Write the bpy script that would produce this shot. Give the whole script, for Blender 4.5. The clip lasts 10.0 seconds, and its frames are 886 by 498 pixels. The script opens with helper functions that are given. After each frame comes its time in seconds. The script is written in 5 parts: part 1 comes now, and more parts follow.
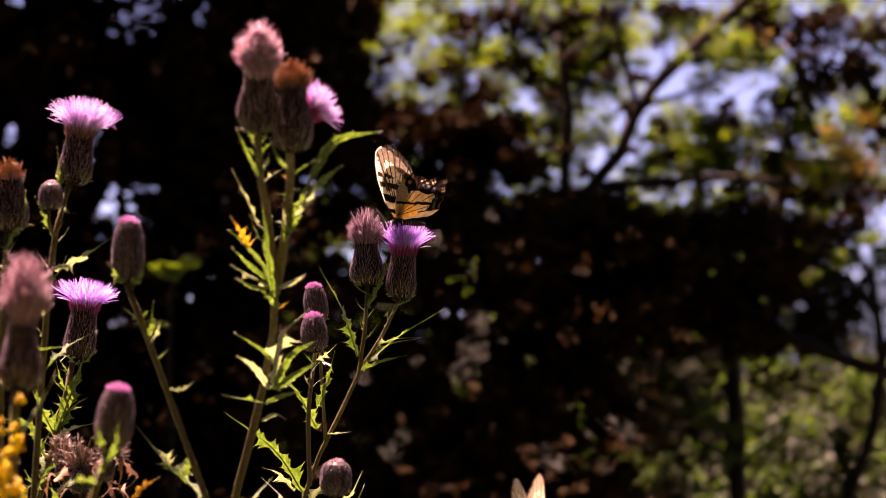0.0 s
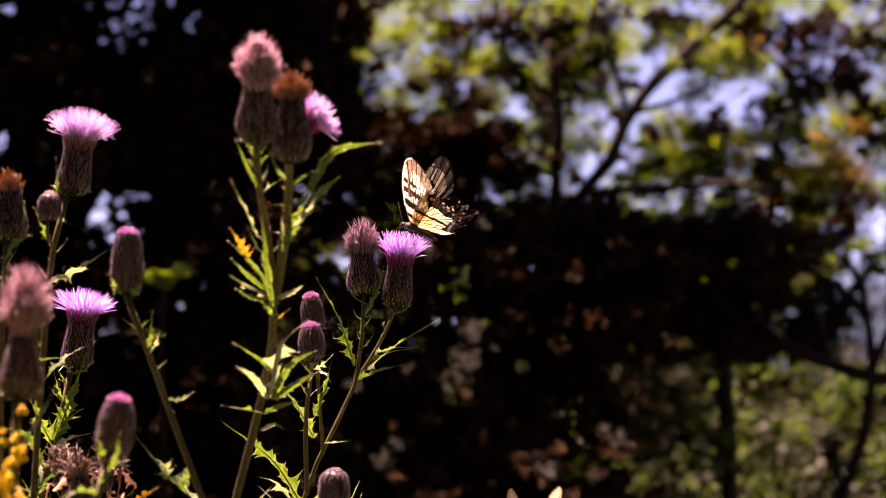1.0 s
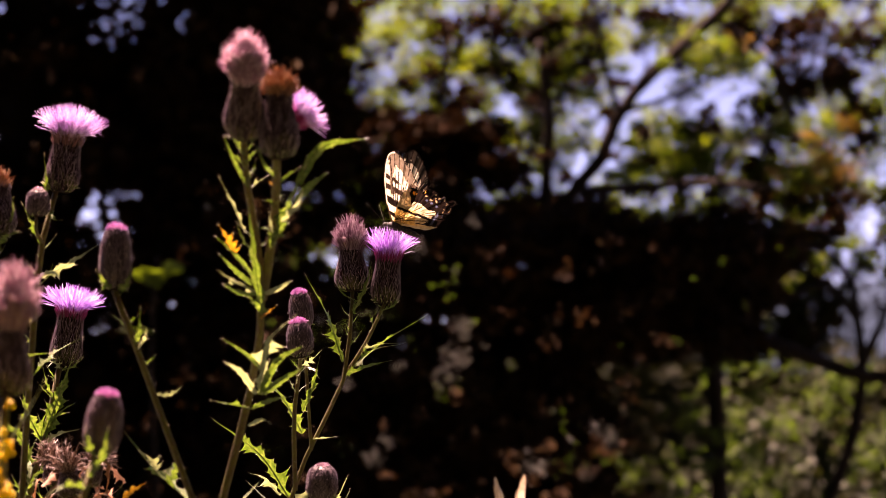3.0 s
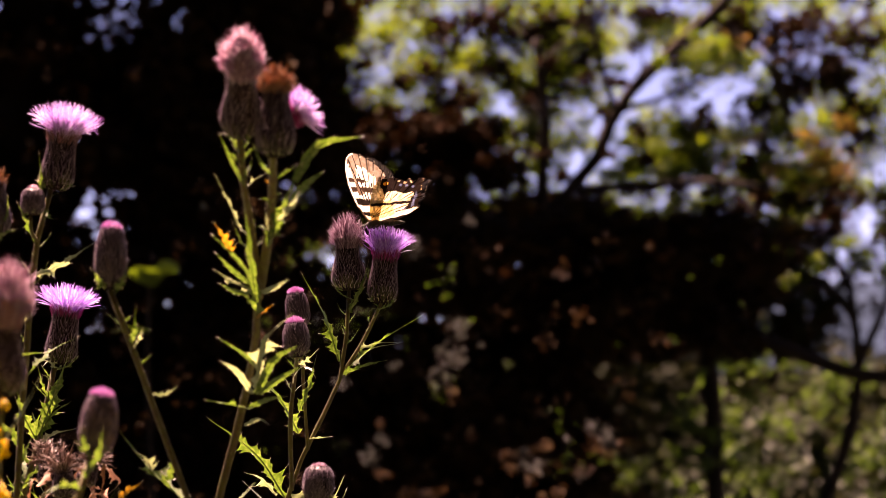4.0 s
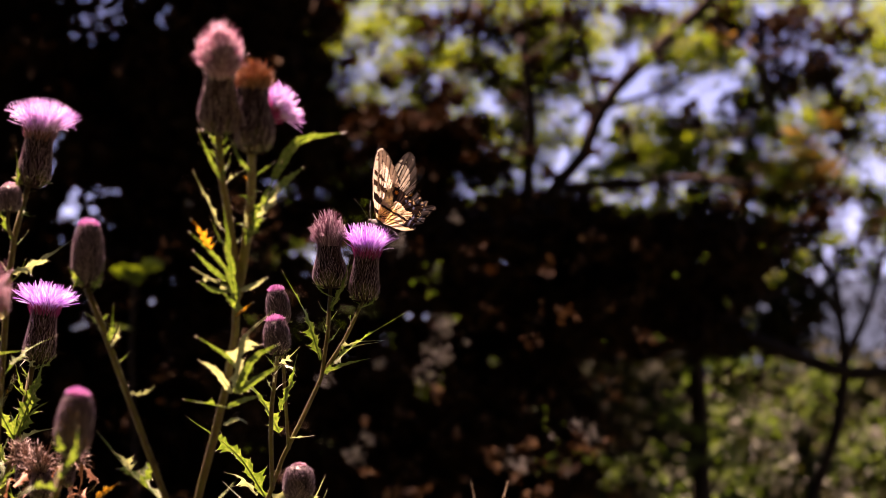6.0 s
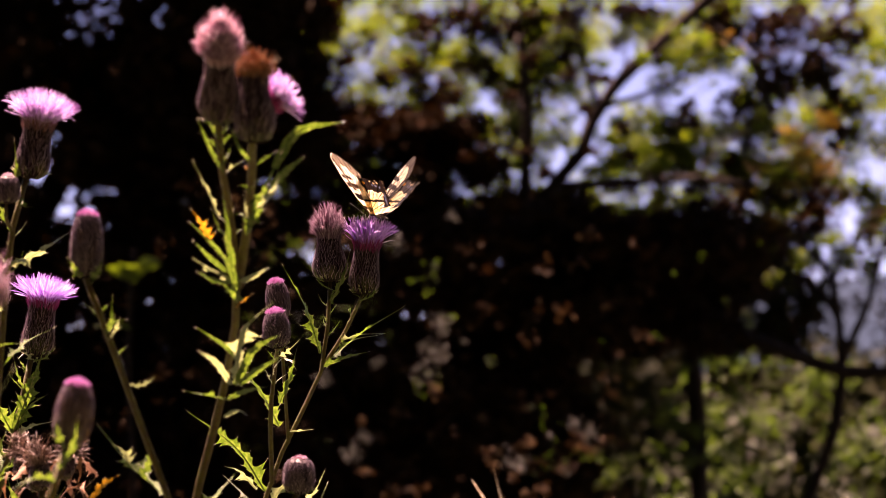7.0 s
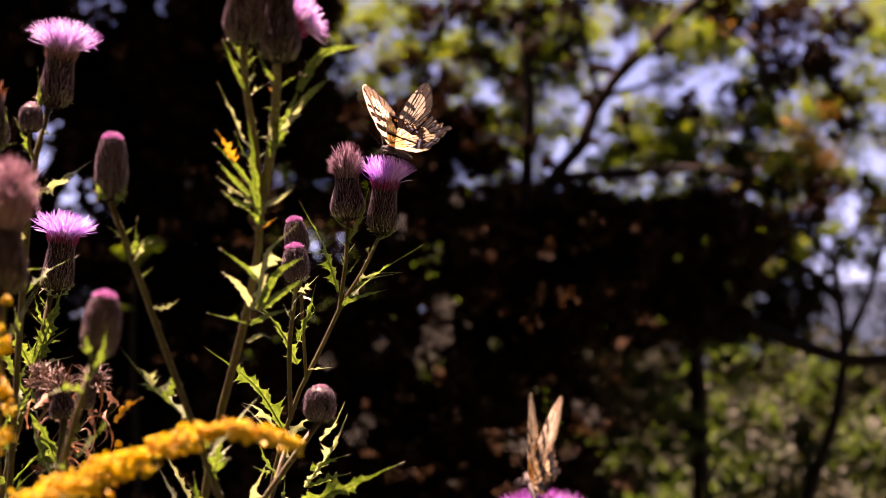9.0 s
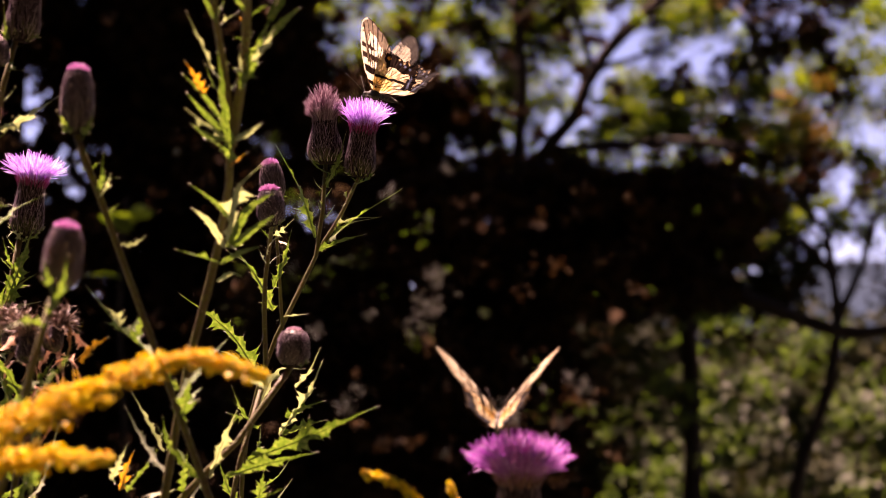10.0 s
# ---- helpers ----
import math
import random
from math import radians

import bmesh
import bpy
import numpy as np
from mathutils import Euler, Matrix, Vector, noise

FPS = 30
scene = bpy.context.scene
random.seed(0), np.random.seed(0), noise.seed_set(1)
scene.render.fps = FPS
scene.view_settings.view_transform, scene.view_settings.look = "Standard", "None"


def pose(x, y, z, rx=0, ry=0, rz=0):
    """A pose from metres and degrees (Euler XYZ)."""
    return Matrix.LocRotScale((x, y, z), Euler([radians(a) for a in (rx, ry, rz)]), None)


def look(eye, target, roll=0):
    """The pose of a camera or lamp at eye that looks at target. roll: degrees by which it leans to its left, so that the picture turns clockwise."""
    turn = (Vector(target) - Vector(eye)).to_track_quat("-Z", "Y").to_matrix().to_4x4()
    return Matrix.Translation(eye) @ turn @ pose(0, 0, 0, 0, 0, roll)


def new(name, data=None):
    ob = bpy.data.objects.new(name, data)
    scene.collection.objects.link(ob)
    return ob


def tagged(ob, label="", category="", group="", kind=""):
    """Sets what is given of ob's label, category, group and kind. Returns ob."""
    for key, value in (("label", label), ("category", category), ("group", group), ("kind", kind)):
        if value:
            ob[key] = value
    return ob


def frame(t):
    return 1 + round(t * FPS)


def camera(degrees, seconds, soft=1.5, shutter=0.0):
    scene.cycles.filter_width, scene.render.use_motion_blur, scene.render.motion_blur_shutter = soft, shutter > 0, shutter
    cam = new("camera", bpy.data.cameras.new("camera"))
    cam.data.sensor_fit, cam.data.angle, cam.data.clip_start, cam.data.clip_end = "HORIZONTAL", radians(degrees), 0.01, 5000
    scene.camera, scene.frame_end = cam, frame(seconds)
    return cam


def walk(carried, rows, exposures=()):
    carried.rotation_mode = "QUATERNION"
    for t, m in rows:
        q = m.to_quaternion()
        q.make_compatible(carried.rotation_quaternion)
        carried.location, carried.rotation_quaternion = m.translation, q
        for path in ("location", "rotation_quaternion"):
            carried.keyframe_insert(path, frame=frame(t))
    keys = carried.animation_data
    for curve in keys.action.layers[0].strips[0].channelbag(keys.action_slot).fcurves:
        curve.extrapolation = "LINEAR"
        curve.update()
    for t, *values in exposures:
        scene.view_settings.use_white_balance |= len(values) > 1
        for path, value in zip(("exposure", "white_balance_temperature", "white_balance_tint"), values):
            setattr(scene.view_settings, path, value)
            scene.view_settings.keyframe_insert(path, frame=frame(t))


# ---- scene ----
cam = camera(20, 10.0, soft=0.7, shutter=0.2)
cam.data.dof.use_dof = True
cam.data.dof.focus_distance = 1.79
cam.data.dof.aperture_fstop = 11.2
walk(cam, [
    (0, look((0.0000, -0.0124, 1.1500), (-0.0000, 4.9828, 1.3681), 0.137)),
    (0.5, look((-0.0026, -0.0159, 1.1519), (0.0097, 4.9790, 1.3768), 0.089)),
    (1, look((-0.0048, -0.0184, 1.1518), (0.0158, 4.9762, 1.3830), 0.023)),
    (1.5, look((-0.0069, -0.0184, 1.1512), (0.0147, 4.9761, 1.3838), -0.033)),
    (2, look((-0.0047, -0.0246, 1.1500), (0.0174, 4.9699, 1.3850), -0.110)),
    (2.5, look((-0.0025, -0.0242, 1.1495), (0.0272, 4.9704, 1.3812), -0.059)),
    (4, look((-0.0033, -0.0146, 1.1497), (0.0429, 4.9800, 1.3773), -0.010)),
    (4.5, look((-0.0045, -0.0047, 1.1493), (0.0414, 4.9900, 1.3732), -0.003)),
    (5, look((0.0006, -0.0101, 1.1500), (0.0470, 4.9849, 1.3692), -0.023)),
    (5.5, look((0.0008, -0.0042, 1.1507), (0.0625, 4.9905, 1.3721), -0.003)),
    (7, look((-0.0030, 0.0111, 1.1448), (0.0779, 5.0053, 1.3698), -0.070)),
    (7.5, look((-0.0032, 0.0190, 1.1320), (0.0670, 5.0133, 1.3615), -0.128)),
    (8, look((-0.0077, 0.0177, 1.1204), (0.0700, 5.0117, 1.3512), -0.040)),
    (8.5, look((-0.0150, 0.0153, 1.1083), (0.0661, 5.0091, 1.3418), 0.026)),
    (9, look((-0.0172, 0.0056, 1.1001), (0.0684, 4.9996, 1.3296), 0.069)),
    (9.5, look((-0.0170, 0.0294, 1.0857), (0.0729, 5.0236, 1.3107), -0.030)),
    (10, look((-0.0059, 0.0470, 1.0780), (0.0903, 5.0425, 1.2659), 0.164)),
], exposures=[(0, 3.08, 9000, 60), (8.8, 3.06, 9000, 60), (10, 2.94, 9000, 60)])

# ---- light: high sun behind the plants, clear sky ----
SUN_EL, SUN_AZ = 66.0, 32.0   # degrees; azimuth from +y towards -x
world = bpy.data.worlds.new("sky")
scene.world = world
world.use_nodes = True
wn = world.node_tree
wn.nodes.clear()
sky = wn.nodes.new("ShaderNodeTexSky")
sky.sky_type, sky.sun_disc = "NISHITA", False
sky.sun_elevation, sky.sun_rotation = radians(SUN_EL), radians(-SUN_AZ)
sky.air_density, sky.dust_density, sky.ozone_density = 0.45, 0.1, 3.2
sky.altitude = 2800
wbg = wn.nodes.new("ShaderNodeBackground")
wbg.inputs["Strength"].default_value = 0.034
wout = wn.nodes.new("ShaderNodeOutputWorld")
wn.links.new(sky.outputs[0], wbg.inputs[0])
wn.links.new(wbg.outputs[0], wout.inputs[0])

lamp = bpy.data.lights.new("sun", "SUN")
lamp.energy, lamp.angle, lamp.color = 5.0, radians(0.53), (1.0, 0.93, 0.84)
sun = new("sun", lamp)
to_sun = Vector((-math.sin(radians(SUN_AZ)) * math.cos(radians(SUN_EL)), math.cos(radians(SUN_AZ)) * math.cos(radians(SUN_EL)), math.sin(radians(SUN_EL))))
sun.matrix_world = look(to_sun * 30, (0, 0, 0))


# ---- materials ----
def material(name, stops, rough=0.6, translucent=0.0, trans_tint=None, scale=40.0, bump=0.0, bump_scale=200.0, island=True, spec=0.5, grain=0.3):
    """Colours picked along a ramp by random per island and a noise; some light passes through thin things."""
    mat = bpy.data.materials.new(name)
    mat.use_nodes = True
    nt = mat.node_tree
    nt.nodes.clear()
    out = nt.nodes.new("ShaderNodeOutputMaterial")
    bsdf = nt.nodes.new("ShaderNodeBsdfPrincipled")
    bsdf.inputs["Roughness"].default_value = rough
    bsdf.inputs["Specular IOR Level"].default_value = spec
    ramp = nt.nodes.new("ShaderNodeValToRGB")
    while len(ramp.color_ramp.elements) < len(stops):
        ramp.color_ramp.elements.new(0.5)
    for i, (p, c) in enumerate(stops):
        ramp.color_ramp.elements[i].position = p
        ramp.color_ramp.elements[i].color = (*c, 1)
    co = nt.nodes.new("ShaderNodeTexCoord")
    nz = nt.nodes.new("ShaderNodeTexNoise")
    nz.inputs["Scale"].default_value, nz.inputs["Detail"].default_value = scale, 4.0
    nt.links.new(co.outputs["Object"], nz.inputs["Vector"])
    if island:
        geo = nt.nodes.new("ShaderNodeNewGeometry")
        mx = nt.nodes.new("ShaderNodeMix")
        mx.inputs[0].default_value = grain
        nt.links.new(geo.outputs["Random Per Island"], mx.inputs[2])
        nt.links.new(nz.outputs["Fac"], mx.inputs[3])
        nt.links.new(mx.outputs[0], ramp.inputs[0])
    else:
        nt.links.new(nz.outputs["Fac"], ramp.inputs[0])
    nt.links.new(ramp.outputs[0], bsdf.inputs["Base Color"])
    if bump:
        n2 = nt.nodes.new("ShaderNodeTexNoise")
        n2.inputs["Scale"].default_value, n2.inputs["Detail"].default_value = bump_scale, 5.0
        nt.links.new(co.outputs["Object"], n2.inputs["Vector"])
        bm_ = nt.nodes.new("ShaderNodeBump")
        bm_.inputs["Strength"].default_value, bm_.inputs["Distance"].default_value = 0.6, bump
        nt.links.new(n2.outputs["Fac"], bm_.inputs["Height"])
        nt.links.new(bm_.outputs[0], bsdf.inputs["Normal"])
    if translucent:
        tr = nt.nodes.new("ShaderNodeBsdfTranslucent")
        tint = nt.nodes.new("ShaderNodeMix")
        tint.data_type, tint.blend_type = "RGBA", "MULTIPLY"
        tint.inputs[0].default_value = 1.0
        tint.inputs[7].default_value = (*(trans_tint or (1, 1, 1)), 1)
        nt.links.new(ramp.outputs[0], tint.inputs[6])
        nt.links.new(tint.outputs[2], tr.inputs["Color"])
        mix = nt.nodes.new("ShaderNodeMixShader")
        mix.inputs[0].default_value = translucent
        nt.links.new(bsdf.outputs[0], mix.inputs[1])
        nt.links.new(tr.outputs[0], mix.inputs[2])
        nt.links.new(mix.outputs[0], out.inputs[0])
    else:
        nt.links.new(bsdf.outputs[0], out.inputs[0])
    return mat


M_STEM = material("thistle_stem", [(0.25, (0.034, 0.048, 0.008)), (0.5, (0.095, 0.115, 0.016)), (0.75, (0.068, 0.045, 0.018))], 0.55, 0.25, (1.6, 1.4, 0.5), bump=0.0012, bump_scale=900, scale=240, spec=0.3, grain=0.5)
M_LEAF = material("thistle_leaf", [(0.30, (0.026, 0.060, 0.012)), (0.5, (0.075, 0.13, 0.03)), (0.68, (0.20, 0.24, 0.11))], 0.48, 0.40, (1.05, 1.15, 0.42), scale=420, bump=0.0015, bump_scale=900, spec=0.25, grain=0.65)
M_SPINE = material("leaf_spine", [(0.2, (0.24, 0.23, 0.13)), (0.8, (0.44, 0.42, 0.30))], 0.4, 0.35, scale=100)
M_LEAF_TURN = material("turning_leaf", [(0.2, (0.20, 0.15, 0.02)), (0.6, (0.30, 0.16, 0.02)), (0.9, (0.22, 0.07, 0.015))], 0.45, 0.4, (1.4, 1.2, 0.6), scale=50, bump=0.0008, bump_scale=500)
# Pale undersides, and bright leaf glints put into the colour.
M_PALE = material("glint_pale_leaf", [(0.3, (0.13, 0.17, 0.085)), (0.7, (0.36, 0.38, 0.28))], 0.33, 0.38, (1.15, 1.25, 0.7), scale=380, bump=0.0015, bump_scale=900, grain=0.6)
M_SAPLING = material("sapling_leaf", [(0.2, (0.04, 0.07, 0.012)), (0.8, (0.06, 0.10, 0.018))], 0.5, 0.4, (1.6, 1.6, 0.4), scale=20)
M_STRAW = material("seed_straw", [(0.1, (0.045, 0.020, 0.012)), (0.55, (0.13, 0.065, 0.04)), (0.9, (0.60, 0.46, 0.40))], 0.6, 0.35, scale=100)
M_CORE = material("involucre", [(0.3, (0.008, 0.004, 0.004)), (0.7, (0.02, 0.011, 0.009))], 0.8, bump=0.0006, bump_scale=1200, island=False, spec=0.05)
M_BRACT = material("bract", [(0.1, (0.010, 0.003, 0.005)), (0.6, (0.022, 0.008, 0.011)), (0.95, (0.03, 0.022, 0.008))], 0.6, 0.08, scale=200, spec=0.06)
M_BRACT_LOW = material("lower_bract", [(0.1, (0.020, 0.020, 0.007)), (0.6, (0.045, 0.045, 0.014)), (0.95, (0.08, 0.065, 0.03))], 0.6, 0.12, scale=200, spec=0.1)
M_BRACT_BUD = material("bud_bract", [(0.1, (0.026, 0.016, 0.021)), (0.6, (0.058, 0.038, 0.047)), (0.95, (0.10, 0.075, 0.08))], 0.5, 0.1, scale=200, spec=0.25)
M_BRACT_EDGE = material("bract_edge", [(0.1, (0.06, 0.035, 0.05)), (0.6, (0.21, 0.15, 0.19)), (0.95, (0.52, 0.45, 0.47))], 0.6, 0.2, scale=200, spec=0.2)
M_BAND = material("floret_band", [(0.1, (0.16, 0.015, 0.06)), (0.9, (0.42, 0.06, 0.22))], 0.6, 0.3, scale=100, spec=0.2)
M_FRINGE = material("floret_fringe", [(0.1, (0.12, 0.05, 0.045)), (0.9, (0.34, 0.18, 0.17))], 0.6, 0.35, scale=100, spec=0.2)
M_DEEP_PURPLE = material("floret_deep_purple", [(0.1, (0.38, 0.09, 0.42)), (0.5, (0.58, 0.26, 0.62)), (0.85, (0.82, 0.60, 0.85))], 0.45, 0.6, (1.0, 0.92, 1.0), scale=100)
M_PINK = material("floret_pink", [(0.1, (0.50, 0.28, 0.56)), (0.45, (0.69, 0.52, 0.76)), (0.8, (0.88, 0.81, 0.93))], 0.45, 0.6, (1.0, 0.94, 1.0), scale=100)
M_PURPLE = material("floret_purple", [(0.1, (0.44, 0.16, 0.58)), (0.45, (0.68, 0.47, 0.84)), (0.8, (0.91, 0.84, 0.97))], 0.45, 0.72, (1.0, 0.94, 1.0), scale=100)
M_MAGENTA = material("floret_magenta", [(0.1, (0.42, 0.13, 0.36)), (0.9, (0.76, 0.44, 0.72))], 0.5, 0.4, scale=100)
M_FADED = material("floret_faded", [(0.1, (0.24, 0.11, 0.15)), (0.5, (0.56, 0.36, 0.45)), (0.85, (0.92, 0.80, 0.85))], 0.6, 0.65, scale=100)
M_DUSKY = material("floret_dusky", [(0.1, (0.13, 0.055, 0.08)), (0.5, (0.31, 0.18, 0.25)), (0.85, (0.68, 0.56, 0.62))], 0.6, 0.6, scale=100)
M_ROSY = material("floret_rosy", [(0.1, (0.19, 0.085, 0.11)), (0.5, (0.44, 0.27, 0.33)), (0.85, (0.82, 0.68, 0.73))], 0.6, 0.6, scale=100)
M_DRY = material("floret_dry", [(0.1, (0.16, 0.065, 0.03)), (0.5, (0.30, 0.13, 0.06)), (0.9, (0.45, 0.26, 0.14))], 0.7, 0.35, scale=100)
M_GOLD = material("goldenrod_floret", [(0.1, (0.52, 0.28, 0.003)), (0.55, (0.72, 0.55, 0.008)), (0.9, (0.84, 0.74, 0.03))], 0.55, 0.45, scale=80)
M_BARK = material("bark", [(0.3, (0.010, 0.007, 0.006)), (0.7, (0.024, 0.018, 0.014))], 0.9, bump=0.02, bump_scale=18, island=False, scale=8, spec=0.1)
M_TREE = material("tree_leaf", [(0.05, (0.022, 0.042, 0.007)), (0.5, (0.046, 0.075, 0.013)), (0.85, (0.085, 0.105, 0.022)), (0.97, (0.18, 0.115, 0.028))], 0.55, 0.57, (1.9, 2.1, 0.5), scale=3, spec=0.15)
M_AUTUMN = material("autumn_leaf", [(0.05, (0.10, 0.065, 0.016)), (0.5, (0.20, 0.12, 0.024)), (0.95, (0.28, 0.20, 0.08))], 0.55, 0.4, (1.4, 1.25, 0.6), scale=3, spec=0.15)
# Depth of shade put into the colour: leaves nearly black everywhere.
M_SHADE_LEAF = material("shade_tinted_leaf", [(0.05, (0.009, 0.005, 0.0025)), (0.6, (0.016, 0.0095, 0.004)), (0.97, (0.046, 0.021, 0.010))], 0.85, 0.1, (1.35, 1.05, 0.65), scale=3, spec=0.03)
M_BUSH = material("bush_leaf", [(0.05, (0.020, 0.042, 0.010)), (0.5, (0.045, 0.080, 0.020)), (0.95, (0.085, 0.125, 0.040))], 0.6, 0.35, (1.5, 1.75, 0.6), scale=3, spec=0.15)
M_BROWN = material("brown_leaf", [(0.1, (0.040, 0.018, 0.007)), (0.6, (0.075, 0.038, 0.014)), (0.97, (0.20, 0.14, 0.08))], 0.6, 0.3, scale=3, spec=0.08)
M_PALE_PATCH = material("pale_patch_leaf", [(0.1, (0.06, 0.064, 0.052)), (0.6, (0.11, 0.115, 0.096)), (0.95, (0.20, 0.205, 0.18))], 0.6, 0.3, scale=3, spec=0.15)
# Shade inside the bush put into its leaf colour.
M_DEEP = material("shade_tinted_bush_leaf", [(0.1, (0.008, 0.012, 0.004)), (0.6, (0.016, 0.021, 0.007)), (0.95, (0.035, 0.034, 0.014))], 0.8, 0.15, (1.4, 1.4, 0.6), scale=3, spec=0.1)
M_GROUND = material("ground_soil", [(0.3, (0.012, 0.016, 0.007)), (0.5, (0.018, 0.026, 0.009)), (0.7, (0.034, 0.036, 0.016))], 0.95, bump=0.05, bump_scale=9, island=False, scale=1.5)
# Distance haze put into the hill's blue-grey colour.
M_HILL = material("haze_tinted_hill", [(0.3, (0.012, 0.021, 0.034)), (0.7, (0.017, 0.028, 0.043))], 1.0, island=False, scale=0.03, spec=0.0)


# ---- helpers of the scene ----
def thing(name, base, label, category, group=""):
    ob = new(name)
    ob.empty_display_size = 0.05
    ob.location = base
    return tagged(ob, label, category, group)


def part(name, bm, mats, parent, label="", kind="", smooth=True):
    top = parent
    while top.parent:
        top = top.parent
    bmesh.ops.translate(bm, verts=bm.verts, vec=-Vector(top.location))
    me = bpy.data.meshes.new(name)
    bm.to_mesh(me)
    bm.free()
    for m in mats if isinstance(mats, (list, tuple)) else [mats]:
        me.materials.append(m)
    if smooth:
        me.shade_smooth()
    ob = new(name, me)
    ob.parent = parent
    return tagged(ob, label, "", "", kind)


def array_part(name, verts, faces, mats, parent, label="", kind="", index=None):
    top = parent
    while top.parent:
        top = top.parent
    me = bpy.data.meshes.new(name)
    me.from_pydata((np.asarray(verts) - np.array(top.location)).tolist(), [], [tuple(int(i) for i in f) for f in faces])
    for m in mats if isinstance(mats, (list, tuple)) else [mats]:
        me.materials.append(m)
    if index is not None:
        me.polygons.foreach_set("material_index", np.asarray(index, dtype=np.int32))
    ob = new(name, me)
    ob.parent = parent
    return tagged(ob, label, "", "", kind)


def smooth_line(pts, n):
    """n points along a smooth curve through pts."""
    p = [Vector(q) for q in pts]
    h = [max((b - a).length, 1e-9) for a, b in zip(p, p[1:])]
    d = [(b - a) / k for a, b, k in zip(p, p[1:], h)]
    m = [d[0]] + [(d[i] * h[i - 1] + d[i - 1] * h[i]) / (h[i] + h[i - 1]) for i in range(1, len(d))] + [d[-1]]
    total, out = sum(h), []
    for i in range(n):
        s = total * i / (n - 1)
        k = 0
        while k < len(h) - 1 and s > h[k]:
            s -= h[k]
            k += 1
        u = min(s / h[k], 1.0)
        out.append(p[k] * (2 * u ** 3 - 3 * u * u + 1) + m[k] * (h[k] * (u ** 3 - 2 * u * u + u)) + p[k + 1] * (3 * u * u - 2 * u ** 3) + m[k + 1] * (h[k] * (u ** 3 - u * u)))
    return out


def tube(bm, line, r0, r1, sides=8, ribs=0.0, knots=0.0):
    """A tapered round stem along a line, with slight ribs and swellings."""
    rings = []
    for i, p in enumerate(line):
        t = (line[min(i + 1, len(line) - 1)] - line[max(i - 1, 0)]).normalized()
        a = t.cross(Vector((0.31, 0.9, 0.2))).normalized()
        b = t.cross(a)
        f = i / (len(line) - 1)
        r = (r0 + (r1 - r0) * f) * (1 + knots * noise.noise(Vector(p) * 90))
        ring = []
        for j in range(sides):
            an = 2 * math.pi * j / sides
            rr = r * (1 + ribs * (j % 2))
            ring.append(bm.verts.new(p + a * (rr * math.cos(an)) + b * (rr * math.sin(an))))
        rings.append(ring)
    for r_a, r_b in zip(rings, rings[1:]):
        for j in range(sides):
            bm.faces.new((r_a[j], r_a[(j + 1) % sides], r_b[(j + 1) % sides], r_b[j]))
    bm.faces.new(rings[0][::-1])
    bm.faces.new(rings[-1])


def stem(parent, pts, r0, r1, name="stem", n=40, label=""):
    """A ribbed stem with short pale hairs along it."""
    bm = bmesh.new()
    line = smooth_line(pts, n)
    tube(bm, line, r0, r1, 10, 0.12, 0.12)
    rng = random.Random(len(parent.children) + int(r0 * 1e6))
    length = sum((b - a).length for a, b in zip(line, line[1:]))
    for _ in range(int(length * 1000)):
        k = rng.randrange(n - 1)
        p = line[k].lerp(line[k + 1], rng.random())
        r = (r0 + (r1 - r0) * k / n)
        an = rng.random() * 6.283
        out = Vector((math.cos(an), math.sin(an), rng.uniform(-0.2, 0.4)))
        side = out.cross(Vector((0, 0, 1))).normalized() * 0.00012
        q = p + out * r * 0.95
        v = [bm.verts.new(q + side), bm.verts.new(q - side), bm.verts.new(q + out * rng.uniform(0.0008, 0.0025))]
        bm.faces.new(v).material_index = 1
    return part(name, bm, [M_STEM, M_SPINE], parent, label)


LOBE = (0.12, 0.34, 0.78, 0.52, 1.0, 0.58, 0.30, 0.14)   # half-width along one forked lobe, from sinus to sinus


def leaf(parent, pts, width, teeth=7, mat=None, up=None, seed=0, lobes=0.68, label=""):
    """A thistle leaf folded along its midrib: a toothed lance, or a blade cut into ruffled, forward-swept, spine-tipped lobes."""
    rng = random.Random(seed * 31 + len(parent.children))
    spiny = lobes > 0.64
    count = max(4, int(teeth * 0.8)) if spiny else max(3, teeth - 1)
    n = count * 8 + 1
    line = smooth_line(pts, n)
    length = sum((b - a).length for a, b in zip(line, line[1:]))
    half = width * (0.54 if spiny else 0.26)
    bm = bmesh.new()
    lean = rng.uniform(-0.5, 1.1) if spiny else rng.choice((0.55, 0.8, 1.0))
    upv = Vector(up or (rng.uniform(-0.35, 0.35), lean, 0.75 if spiny else 0.5)).normalized()
    lift = {sg: [rng.uniform(-1.0, 1.0) if spiny else rng.uniform(-0.1, 0.3) for _ in range(count + 2)] for sg in (1, -1)}
    size = {sg: [rng.uniform(0.4, 1.25) if spiny else rng.uniform(0.9, 1.1) for _ in range(count + 2)] for sg in (1, -1)}
    rows, ribs, spines = [], [], []
    for i, p in enumerate(line):
        f = i / (n - 1)
        t = (line[min(i + 1, n - 1)] - line[max(i - 1, 0)]).normalized()
        s = t.cross(upv).normalized()
        nn = s.cross(t).normalized()
        env = half * (0.40 + 0.60 * math.sin(math.pi * min(1.0, f * 0.9 + 0.14)) ** 0.8) * (1 - 0.9 * f ** 3)
        ring = {}
        for sg in (1, -1):
            u = i + (4 if sg < 0 else 0)
            k, w = u // 8, LOBE[u % 8]
            cut = size[sg][k] * (1 - 0.75 * min(1.0, max(0.0, (f - 0.5) / 0.3))) if spiny else 1.0   # the tip is left whole
